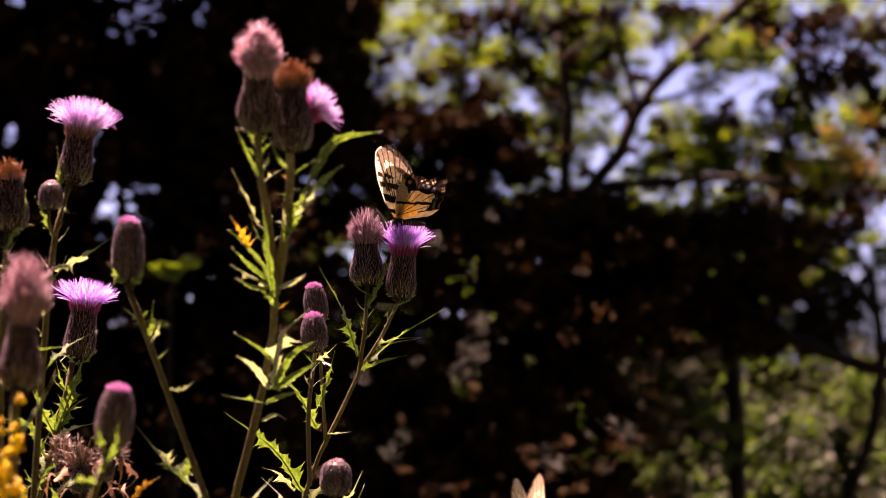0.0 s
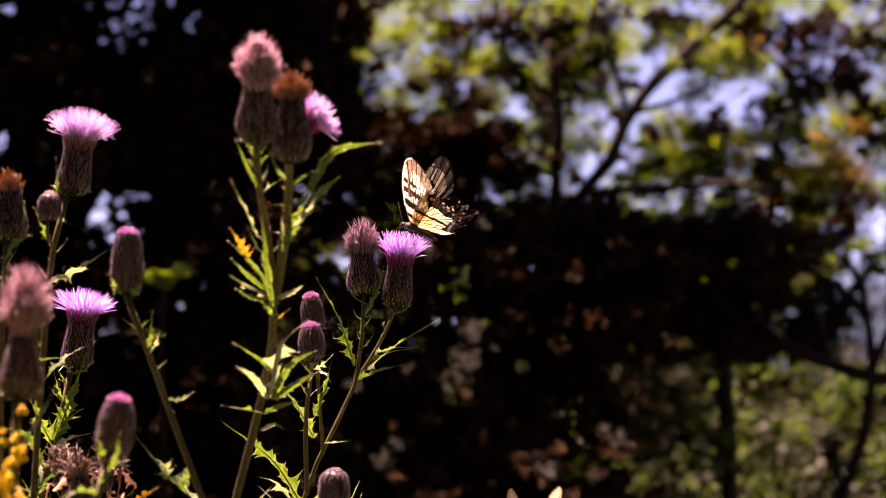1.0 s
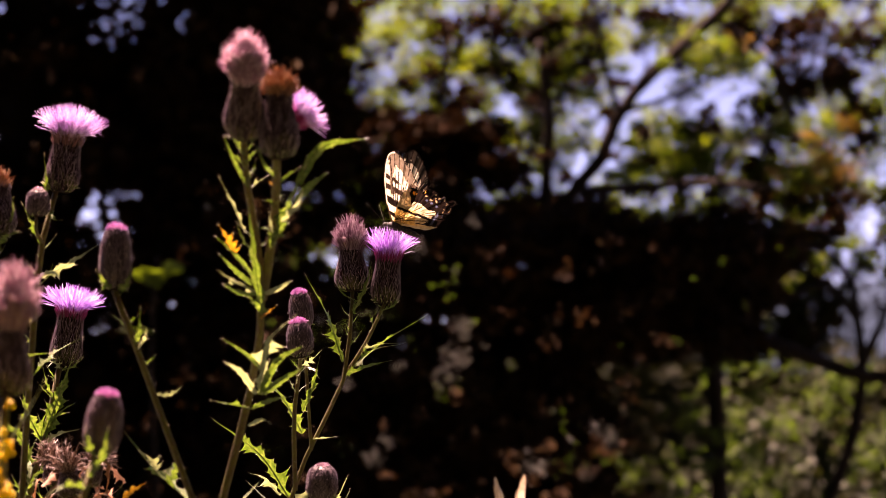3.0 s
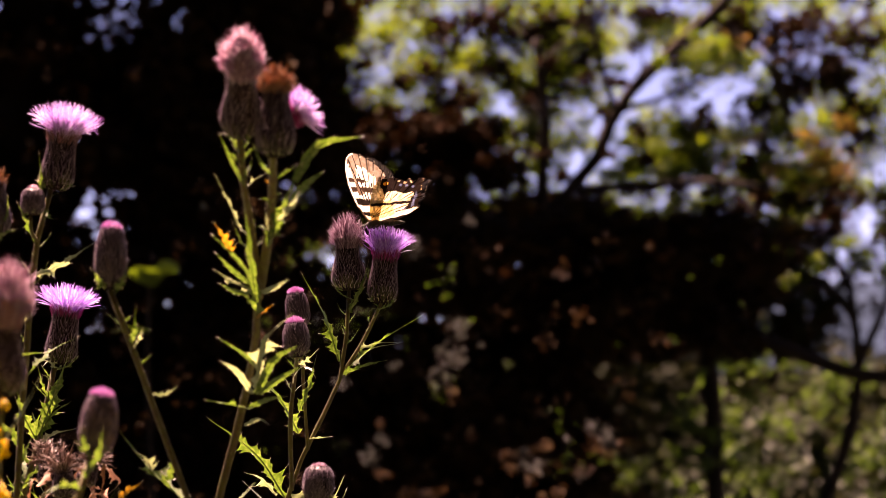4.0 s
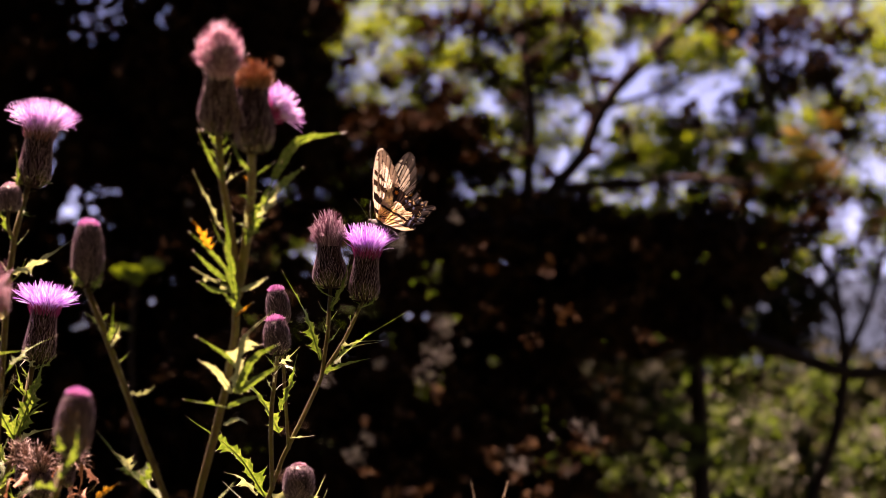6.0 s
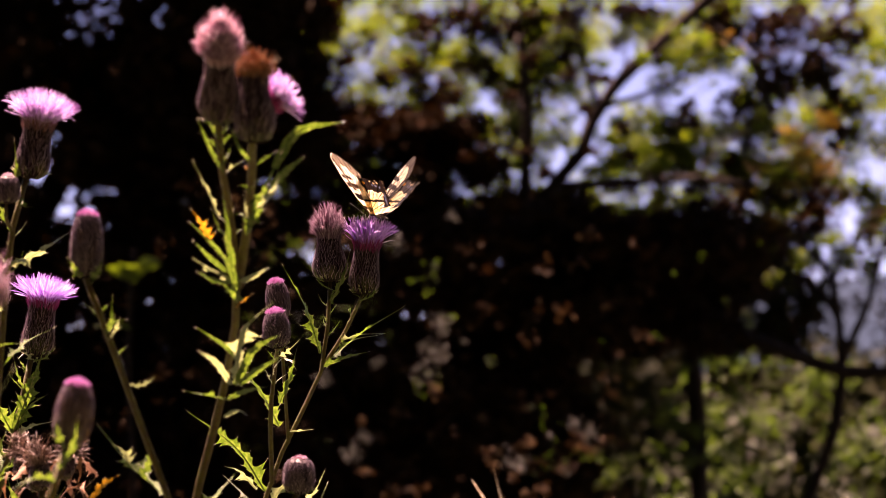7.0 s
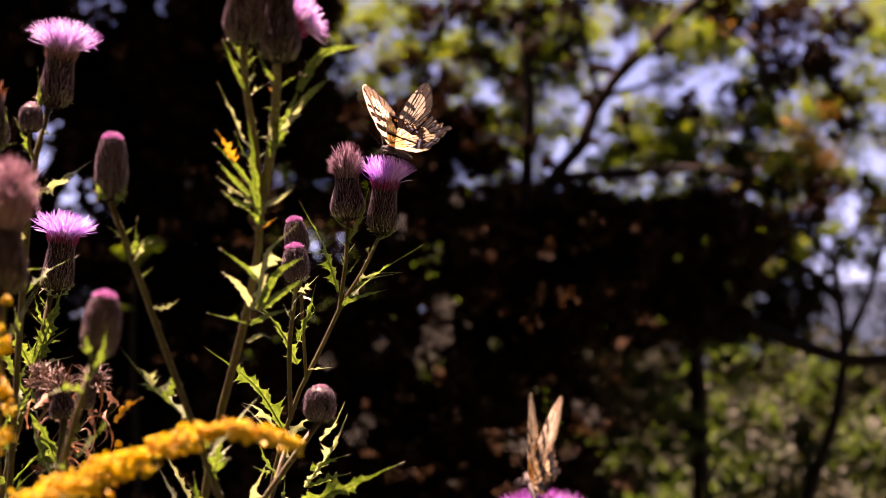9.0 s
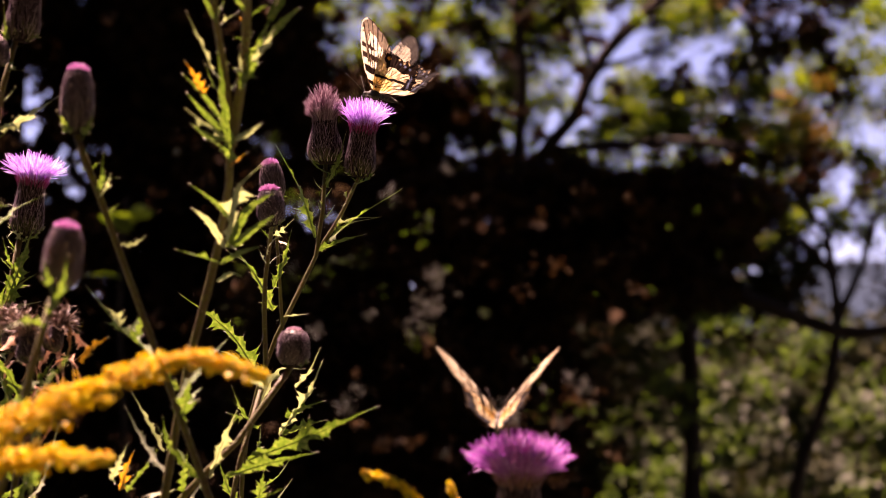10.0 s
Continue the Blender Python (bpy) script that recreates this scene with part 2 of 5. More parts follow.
            w = 0.16 + 0.84 * w * cut if spiny else 0.70 + 0.30 * w
            wide = env * w
            sweep = t * (wide * (0.55 if spiny else 0.25))
            rise = nn * wide * (0.12 + lift[sg][k] * w)
            ring[sg] = (p + s * sg * wide * 0.45 + sweep * 0.3 + nn * wide * 0.10, p + s * sg * wide + sweep + rise)
            if u % 8 == 4 or (u % 8 == 2 and spiny):
                dr = (s * sg + t * 0.75 + nn * lift[sg][k] * 0.8).normalized()
                spines.append((ring[sg][1], dr, (wide * rng.uniform(0.2, 0.42) if spiny else width * rng.uniform(0.06, 0.12)) * (1 if u % 8 == 4 else 0.6)))
        rows.append([bm.verts.new(q) for q in (ring[-1][1], ring[-1][0], p, ring[1][0], ring[1][1])])
        ribs.append(p - nn * width * 0.02)
    for a, b in zip(rows, rows[1:]):
        for q in range(4):
            bm.faces.new((a[q], a[q + 1], b[q + 1], b[q]))
    spines.append((line[-1], (line[-1] - line[-2]).normalized(), min(0.003, length * 0.08)))
    for p, dr, ln in spines:
        sd = dr.orthogonal().normalized() * max(0.00016, ln * 0.07)
        v = [bm.verts.new(q) for q in (p - dr * ln * 0.15 + sd, p - dr * ln * 0.15 - sd, p + dr * ln)]
        bm.faces.new(v).material_index = 1
    tube(bm, ribs, max(width * 0.04, 0.0004), width * 0.012, 5)
    return part("leaf", bm, [mat or M_LEAF, M_SPINE], parent, label)


PROFILE = {
    "bloom": [(0, 0.50), (0.08, 0.84), (0.22, 1.0), (0.4, 0.97), (0.6, 0.87), (0.8, 0.80), (0.93, 0.78), (1, 0.82)],
    "faded": [(0, 0.46), (0.08, 0.80), (0.24, 0.99), (0.4, 1.0), (0.6, 0.85), (0.8, 0.68), (0.93, 0.62), (1, 0.66)],
    "bud": [(0, 0.42), (0.12, 0.78), (0.32, 1.0), (0.55, 0.99), (0.76, 0.91), (0.9, 0.76), (1, 0.64)],
    "closed": [(0, 0.48), (0.10, 0.82), (0.28, 1.0), (0.55, 1.0), (0.75, 0.94), (0.9, 0.78), (1, 0.55)],
}


def flower_head(parent, foot, top, radius, style, spread=0.5, length=0.018, count=260, mat=None, seed=1, label="", fuzz=None, band=None):
    """A head: ovoid involucre with rows of spine-tipped bracts, and a tuft of thread-like florets on it."""
    rng = random.Random(seed)
    foot, top = Vector(foot), Vector(top)
    h = (top - foot).length
    m = Matrix.Translation(foot) @ (top - foot).to_track_quat("Z", "Y").to_matrix().to_4x4()
    prof = PROFILE["faded" if style == "dry" else style]

    def rad(v):
        return radius * float(np.interp(v, [p[0] for p in prof], [p[1] for p in prof]))

    bm = bmesh.new()
    rings = []
    for i in range(13):
        v = i / 12
        rings.append([bm.verts.new(m @ Vector((rad(v) * 0.95 * math.cos(a), rad(v) * 0.95 * math.sin(a), v * h))) for a in [2 * math.pi * j / 20 for j in range(20)]])
    for a, b in zip(rings, rings[1:]):
        for j in range(20):
            bm.faces.new((a[j], a[(j + 1) % 20], b[(j + 1) % 20], b[j]))
    bm.faces.new(rings[0][::-1])
    bm.faces.new(rings[-1])
    head = part("flower_head", bm, M_CORE, parent, label)

    # bracts: a pale cobwebby margin under a dark tongue, each ending in a fine spine
    verts, faces, index = [], [], []
    rows, per = 10, 23
    for r in range(rows):
        v0 = 0.02 + 0.86 * r / rows
        for k in range(per):
            an = 2 * math.pi * (k + 0.5 * (r % 2)) / per + rng.uniform(-0.08, 0.08)
            ln = h * rng.uniform(0.22, 0.31)
            wd = 2 * math.pi * rad(v0 + 0.08) / per

            def at(v, da, lift):
                rr = rad(min(v, 1.0)) + lift
                if v > 0.95 and style in ("bud", "closed"):   # the topmost bracts close over the bud
                    rr, v = rr * max(0.55, 1 - (v - 0.95) * 1.6), 0.95 + (v - 0.95) * 0.5
                return m @ Vector((rr * math.cos(an + da), rr * math.sin(an + da), v * h))
            r0 = max(rad(v0 + 0.1), 1e-4)
            dv = ln / h
            hw = wd * 0.52 / r0
            b = len(verts)
            verts += [at(v0, 0, 0.0002), at(v0 + dv * 0.45, hw, 0.0004), at(v0 + dv, 0, radius * 0.06), at(v0 + dv * 0.45, -hw, 0.0004), at(v0 + dv * 0.4, 0, radius * 0.045)]
            faces += [(b, b + 1, b + 4), (b + 1, b + 2, b + 4), (b + 2, b + 3, b + 4), (b + 3, b, b + 4)]
            index += [4 if style in ("bud", "closed") else 5 if r < 3 and rng.random() < 0.8 else 0] * 4
            for sg in (1, -1):
                b = len(verts)
                th = rng.uniform(0.07, 0.20) * (0.55 if style in ("bud", "closed") else 1.0)
                for fv, fo, lf in ((0.15, 0.45, 0.03), (0.5, 1.0, 0.045), (0.8, 0.5, 0.06), (1.0, 0.10, 0.075)):
                    fo += rng.uniform(-0.12, 0.12)
                    verts += [at(v0 + dv * fv, sg * hw * fo, radius * lf), at(v0 + dv * fv, sg * hw * max(fo - th, 0.0), radius * (lf + 0.03))]
                faces += [(b, b + 2, b + 3, b + 1), (b + 2, b + 4, b + 5, b + 3), (b + 4, b + 6, b + 7, b + 5)]
                index += [1] * 3
            b = len(verts)
            tip = at(v0 + dv * 1.12, rng.uniform(-0.12, 0.12), radius * rng.uniform(0.12, 0.26))
            verts += [at(v0 + dv * 0.9, 0.03, radius * 0.05), at(v0 + dv * 0.9, -0.03, radius * 0.05), tip]
            faces.append((b, b + 1, b + 2))
            index.append(1)
    # spiny bracts spreading at the base
    for k in range(30):
        an, b = rng.random() * 2 * math.pi, len(verts)
        v0 = rng.uniform(0.02, 0.16)
        a0 = m @ Vector((rad(v0) * math.cos(an), rad(v0) * math.sin(an), v0 * h))
        dr = (m.to_3x3() @ Vector((math.cos(an), math.sin(an), rng.uniform(-0.5, 0.8)))).normalized()
        sd = dr.cross(Vector((rng.gauss(0, 1), rng.gauss(0, 1), rng.gauss(0, 1)))).normalized() * radius * 0.06
        ln = radius * rng.uniform(0.18, 0.42)
        verts += [a0 - dr * radius * 0.1 + sd, a0 - dr * radius * 0.1 - sd, a0 + dr * ln * 0.5 - sd * 0.8, a0 + dr * ln * 0.5 + sd * 0.8, a0 + dr * ln + Vector((0, 0, ln * 0.25))]
        faces += [(b, b + 1, b + 2, b + 3), (b + 3, b + 2, b + 4)]
        index += [2, 3]
    array_part("scaly_cup", verts, faces, [M_BRACT, M_BRACT_EDGE, M_LEAF, M_SPINE, M_BRACT_BUD, M_BRACT_LOW], head, "overlapping purplish bracts with pale spiny tips", "stuff", index)

    # florets: bent threads with a split tip
    verts, faces = [], []
    rt = rad(1.0) * (1.05 if style == "bud" else 0.9)
    for _ in range(count):
        q = math.sqrt(rng.random())
        an = rng.random() * 2 * math.pi
        base = Vector((rt * q * math.cos(an), rt * q * math.sin(an), h * 0.96))
        lean = spread * (q ** (1.2 if style == "bloom" else 2.4)) + rng.gauss(0, fuzz or (0.28 if style in ("faded", "dry") else 0.22))
        az = an + rng.gauss(0, 0.25)
        if style == "bloom":
            ln = length * rng.uniform(0.66, 1.12)
        else:
            ln = length * rng.uniform(0.6, 1.05) * (1.0 - 0.58 * q * q)
        d0 = Vector((math.cos(az) * math.sin(lean * 0.45), math.sin(az) * math.sin(lean * 0.45), math.cos(lean * 0.45)))
        d1 = Vector((math.cos(az) * math.sin(lean), math.sin(az) * math.sin(lean), math.cos(lean)))
        wild = 1.1 if (fuzz or 0) > 0.5 else 0.36 if style == "bloom" else 0.42
        d2 = (d1 + Vector((rng.gauss(0, wild), rng.gauss(0, wild), rng.gauss(0, 0.3)))).normalized()
        p = [base, base + d0 * ln * 0.4, base + d0 * ln * 0.4 + d1 * ln * 0.35, base + d0 * ln * 0.4 + d1 * ln * 0.35 + d2 * ln * 0.25]
        w = [0.00016, 0.00018, 0.00024, 0.00010] if style == "bloom" else [0.00016, 0.00019, 0.00024, 0.00012]
        b = len(verts)
        sd = d1.cross(Vector((rng.gauss(0, 1), rng.gauss(0, 1), rng.gauss(0, 1)))).normalized()
        s2 = d1.cross(sd).normalized()
        for i in range(4):
            for an2 in (0, 2.094, 4.189):
                verts.append(m @ (p[i] + (sd * math.cos(an2) + s2 * math.sin(an2)) * w[i]))
        for i in range(3):
            for j in range(3):
                faces.append((b + i * 3 + j, b + i * 3 + (j + 1) % 3, b + i * 3 + 3 + (j + 1) % 3, b + i * 3 + 3 + j))
    if style == "bloom":
        v2, f2 = [], []
        for _ in range(420):
            an, le = rng.random() * 2 * math.pi, rng.uniform(0.10, 0.6) * max(spread, 0.6)
            root = rt * rng.uniform(0.98, 1.16)
            base = Vector((root * math.cos(an), root * math.sin(an), h * rng.uniform(0.88, 0.97)))
            dr = Vector((math.cos(an) * math.sin(le), math.sin(an) * math.sin(le), math.cos(le)))
            sd = dr.cross(Vector((rng.gauss(0, 0.3), rng.gauss(0, 0.3), 1))).normalized() * 0.00026
            b = len(v2)
            tip = base + dr * length * rng.uniform(0.16, 0.42)
            v2 += [m @ (base + sd), m @ (base - sd), m @ (tip - sd * 0.5), m @ (tip + sd * 0.5)]
            f2.append((b, b + 1, b + 2, b + 3))
        array_part("tuft_base", v2, f2, band or M_BAND, head, "brownish fringe below the florets" if band else "deep magenta base of the florets", "stuff")
    array_part("tuft", verts, faces, mat or M_PINK, head, "", "stuff")
    return head


def leaves(name, parent, clumps, mat, size=0.06, seed=1, label="", flat=0.5, shape=0.55):
    """Many small folded leaves filling clumps: rows of (centre, radii, count)."""
    rng = np.random.default_rng(seed)
    cs = []
    for c, r, k in clumps:
        g = rng.normal(size=(k, 3))
        g /= np.linalg.norm(g, axis=1)[:, None]
        g *= rng.random((k, 1)) ** 0.5
        cs.append(np.array(c) + g * np.array(r))
    c = np.concatenate(cs)
    k = len(c)
    nrm = rng.normal(size=(k, 3)) * (1 - flat) + np.array([0, 0, flat * 1.6])
    nrm /= np.linalg.norm(nrm, axis=1)[:, None]
    ax = np.cross(nrm, rng.normal(size=(k, 3)))
    ax /= np.linalg.norm(ax, axis=1)[:, None]
    bx = np.cross(nrm, ax)
    ln = size * rng.uniform(0.6, 1.3, (k, 1))
    wd = ln * shape * rng.uniform(0.8, 1.2, (k, 1))
    droop = nrm * ln * 0.12
    v = np.stack([c - ax * ln / 2, c + bx * wd / 2 + ax * ln * -0.08 + droop * 0.6, c + ax * ln / 2 - droop, c - bx * wd / 2 + ax * ln * -0.08 + droop * 0.6], 1).reshape(-1, 3)
    i = np.arange(k)[:, None] * 4
    f = np.concatenate([i + np.array([[0, 2, 1]]), i + np.array([[0, 3, 2]])])
    return array_part(name, v, f, mat, parent, label, "stuff")


def limb(parent, pts, r0, r1, name="limb", n=14):
    bm = bmesh.new()
    tube(bm, smooth_line(pts, n), r0, r1, 8, 0.0, 0.15)
    return part(name, bm, M_BARK, parent)


# ---- ground and distance ----
bm = bmesh.new()
bmesh.ops.create_grid(bm, x_segments=60, y_segments=60, size=1.0)
for v in bm.verts:
    x, y = v.co.x, v.co.y
    v.co.x, v.co.y = x * 30 * (1 + 40 * abs(x) ** 4), y * 30 * (1 + 40 * abs(y) ** 4)
    v.co.z = 0.06 * noise.noise(Vector((v.co.x * 0.6, v.co.y * 0.6, 0)))
me = bpy.data.meshes.new("ground")
bm.to_mesh(me)
bm.free()
me.materials.append(M_GROUND)
me.shade_smooth()
tagged(new("ground", me), "dark soil with thin dry grass and leaf litter", "ground", "", "structure")

bm = bmesh.new()
N = 60
ridge, foot_ = [], []
for i in range(N):
    f = i / (N - 1)
    x = -300 + 700 * f
    z = 8.2 + 0.04 * (x - 50) + 2.5 * max(0.0, min(1.0, (x - 35) / 20)) + 3 * noise.noise(Vector((f * 9, 3, 0)))
    ridge.append(bm.verts.new((x, 330, max(z, 3))))
    foot_.append(bm.verts.new((x, 220, -1)))
for i in range(N - 1):
    bm.faces.new((foot_[i], foot_[i + 1], ridge[i + 1], ridge[i]))
me = bpy.data.meshes.new("backdrop")
bm.to_mesh(me)
bm.free()
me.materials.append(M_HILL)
tagged(new("backdrop", me), "distant wooded hill with blue-grey haze put into its colour", "hill", "", "structure")


# ---- trees and shrubs behind ----
def scatter(x0, x1, z0, z1, y0, y1, n, r, per, seed, gaps=(), at=0.0):
    """Clumps strewn over a box, keeping out of a few open gaps of the crown: (x, z, radius)."""
    rng = random.Random(seed)
    out = []
    while len(out) < n:
        x, z, y = rng.uniform(x0, x1), rng.uniform(z0, z1), rng.uniform(y0, y1)
        k = at / y if at else 1.0
        if any((x * k - gx) ** 2 + ((z - 1.15) * k + 1.15 - gz) ** 2 < gr * gr for gx, gz, gr in gaps):
            n -= 0.3
            continue
        s = rng.uniform(0.6, 1.25)
        out.append(((x, y, z), (r * s, r * s, r * s * 0.7), int(per * s)))
    return out


def thin(clumps, holes, at):
    """Clumps without those that close a hole of the crown: (x, z, radius)."""
    seen = lambda c: (c[0] * at / c[1], (c[2] - 1.15) * at / c[1] + 1.15)
    return [c for c in clumps if not any(math.hypot(seen(c[0])[0] - hx, seen(c[0])[1] - hz) < hr for hx, hz, hr in holes)]


# dense tree, its shade put into the leaf colour
t1 = thing("tree", (-1.4, 8.4, 0), "dense broadleaf tree with shade put into its leaf colour", "tree", "trees of the wood")
limb(t1, [(-1.4, 8.4, 0), (-1.35, 8.4, 1.5), (-1.3, 8.5, 3.2), (-1.2, 8.6, 5.5)], 0.14, 0.05, "trunk")
limb(t1, [(-1.35, 8.4, 1.4), (-0.9, 8.3, 2.2), (-0.5, 8.2, 3.2)], 0.06, 0.02)
limb(t1, [(-1.3, 8.4, 1.9), (-1.9, 8.5, 2.6), (-2.4, 8.6, 3.4)], 0.06, 0.02)
gaps = [(-1.03, 2.31, 0.09), (-0.81, 2.32, 0.10), (-1.40, 2.36, 0.09), (-1.16, 1.73, 0.13), (-1.23, 1.83, 0.11), (-1.08, 1.65, 0.11), (-1.36, 2.03, 0.12), (-1.38, 1.90, 0.11)]
# Upper clumps are out of view, added to cast shade on the thicket.
leaves("crown", t1, [(c, (0.13, 0.13, 0.11), 90) for c in ((-1.148, 8.254, 2.099), (-1.045, 8.253, 2.118), (-0.989, 8.256, 2.062), (-0.933, 8.259, 1.978), (-0.914, 8.262, 1.913), (-0.997, 8.274, 1.651), (-0.849, 8.255, 2.071), (-0.92, 8.26, 1.79), (-0.85, 8.26, 1.75), (-0.85, 8.26, 1.67), (-0.86, 8.26, 1.58))] + thin(scatter(-1.9, -0.35, 0.2, 2.8, 7.8, 9.0, 800, 0.15, 75, 11, gaps, 8.4) + scatter(-0.80, -0.30, 1.3, 2.6, 7.8, 8.8, 130, 0.13, 75, 14, gaps, 8.4), [(-0.34, 1.53, 0.09), (-0.27, 1.69, 0.08), (-0.42, 1.69, 0.08)], 8.4) + scatter(-5, -1.3, 2.9, 6.2, 6.6, 10.4, 360, 0.35, 95, 12) + scatter(-1.2, 0.5, 3.4, 4.8, 7.4, 8.4, 170, 0.25, 90, 13) + scatter(-0.8, 1.6, 3.2, 4.6, 4.4, 6.4, 120, 0.26, 80, 16) + scatter(-2.8, -1.55, 3.2, 4.6, 4.4, 6.4, 70, 0.26, 80, 17) + scatter(0.4, 0.95, 3.4, 4.8, 7.4, 8.2, 70, 0.22, 90, 15), M_SHADE_LEAF, 0.07, 5)

# tree with a forked leaning trunk and sunlit leaves
t2 = thing("tree", (0.50, 8.85, 0), "forked tree with sunlit yellow-green autumn leaves", "tree", "trees of the wood")
limb(t2, [(0.50, 8.85, 0), (0.50, 8.85, 1.0), (0.519, 8.819, 1.758), (0.608, 8.816, 1.848), (0.687, 8.807, 2.037), (0.846, 8.799, 2.216), (1.025, 8.793, 2.376), (1.263, 8.780, 2.655)], 0.042, 0.017, "trunk", 24)
limb(t2, [(0.687, 8.807, 2.037), (0.648, 8.84, 2.18), (0.624, 8.845, 2.30), (0.600, 8.841, 2.46)], 0.014, 0.009)
limb(t2, [(0.450, 8.828, 1.559), (0.429, 8.819, 1.758), (0.439, 8.808, 2.016), (0.408, 8.796, 2.295)], 0.026, 0.016)
limb(t2, [(0.687, 8.807, 2.037), (0.881, 8.755, 2.092), (1.073, 8.701, 2.185)], 0.012, 0.005)
limb(t2, [(0.549, 8.819, 1.758), (0.783, 8.769, 1.771), (1.021, 8.768, 1.785), (1.258, 8.769, 1.756)], 0.018, 0.010)
limb(t2, [(1.025, 8.793, 2.376), (1.218, 8.751, 2.191), (1.297, 8.761, 1.954)], 0.014, 0.008)
sky_holes = [(0.84, 2.21, 0.14), (0.72, 2.27, 0.07), (0.95, 2.15, 0.10), (1.18, 2.13, 0.12), (0.48, 1.87, 0.05), (0.31, 2.13, 0.075), (0.12, 2.16, 0.06), (1.24, 1.83, 0.08), (1.46, 2.31, 0.12), (1.49, 2.08, 0.09), (0.63, 1.85, 0.07), (0.13, 2.42, 0.06), (-0.20, 2.26, 0.07), (-0.10, 2.06, 0.05), (1.62, 1.62, 0.14), (0.42, 2.40, 0.05), (0.60, 2.10, 0.06), (1.0, 1.76, 0.05)]


def clumps(rows, per):
    return [(c, (r, r * 0.8, r * 0.9), int(per * (r / 0.1) ** 2)) for c, r in rows]


leaves("crown", t2, scatter(-0.4, 1.9, 1.62, 2.6, 9.0, 9.8, 290, 0.10, 115, 21, sky_holes, 9.5) + scatter(-0.5, 2.1, 1.6, 2.9, 9.8, 10.8, 170, 0.12, 115, 28, sky_holes, 9.5) + scatter(-1.2, 0.4, 2.6, 4.2, 8.9, 11.0, 50, 0.35, 60, 22) + scatter(-0.44, 0.14, 1.95, 2.5, 9.3, 9.9, 52, 0.07, 80, 92, [(-0.29, 2.23, 0.05), (-0.13, 2.31, 0.06), (0.05, 2.16, 0.06)]) + clumps((
    ((0.869, 9.258, 2.030), 0.11), ((0.827, 9.262, 1.946), 0.09), ((0.786, 9.266, 1.852), 0.12), ((0.736, 9.174, 1.669), 0.08), ((0.555, 9.249, 2.232), 0.09), ((0.973, 9.252, 2.166), 0.08), ((1.042, 9.248, 2.260), 0.08), ((1.163, 9.247, 2.271), 0.08), ((1.110, 9.260, 1.978), 0.10),
    ((1.037, 9.263, 1.905), 0.09), ((1.171, 9.173, 1.691), 0.11), ((1.005, 9.173, 1.680), 0.08), ((0.352, 9.250, 2.206), 0.10), ((0.471, 9.244, 2.353), 0.10), ((0.157, 9.248, 2.269), 0.09), ((0.430, 9.258, 2.039), 0.05), ((1.038, 8.924, 1.645), 0.10), ((0.907, 8.923, 1.685), 0.07), ((1.199, 8.925, 1.626), 0.09), ((1.099, 8.928, 1.565), 0.07), ((1.500, 8.977, 1.579), 0.07), ((1.581, 8.981, 1.508), 0.06), ((0.501, 8.966, 1.849), 0.025), ((0.234, 8.957, 2.051), 0.03), ((1.216, 8.479, 1.526), 0.05), ((1.340, 8.480, 1.503), 0.05), ((1.136, 8.482, 1.472), 0.04), ((1.054, 8.483, 1.449), 0.04), ((1.254, 8.483, 1.430), 0.035), ((1.445, 8.478, 1.564), 0.04)), 240) + scatter(0.73, 0.92, 1.78, 2.02, 8.9, 9.2, 14, 0.06, 110, 93) + scatter(0.96, 1.34, 1.80, 1.98, 8.9, 9.2, 20, 0.06, 110, 94) + scatter(0.82, 1.18, 2.19, 2.32, 8.6, 8.75, 5, 0.045, 70, 95) + scatter(1.34, 1.75, 1.42, 1.76, 8.8, 9.3, 12, 0.06, 60, 97) + scatter(1.28, 1.64, 1.74, 2.10, 9.4, 9.8, 26, 0.07, 80, 99) + scatter(0.36, 0.80, 1.76, 2.28, 8.9, 9.2, 26, 0.035, 32, 100), M_TREE, 0.028, 6)
leaves("turning_crown", t2, clumps((((1.332, 9.265, 1.874), 0.09), ((1.410, 9.275, 1.634), 0.08), ((1.465, 9.262, 1.944), 0.10), ((1.560, 9.266, 1.854), 0.10), ((1.153, 9.244, 2.350), 0.08), ((1.287, 9.245, 2.334), 0.06), ((1.580, 9.257, 2.063), 0.06), ((1.267, 9.268, 1.791), 0.06), ((1.424, 8.816, 1.840), 0.06), ((1.520, 8.820, 1.750), 0.06), ((1.305, 8.825, 1.637), 0.05), ((1.235, 8.817, 1.819), 0.04), ((1.105, 8.797, 2.276), 0.05), ((1.484, 8.809, 1.989), 0.05), ((1.365, 8.819, 1.760), 0.04)), 110), M_AUTUMN, 0.036, 67)
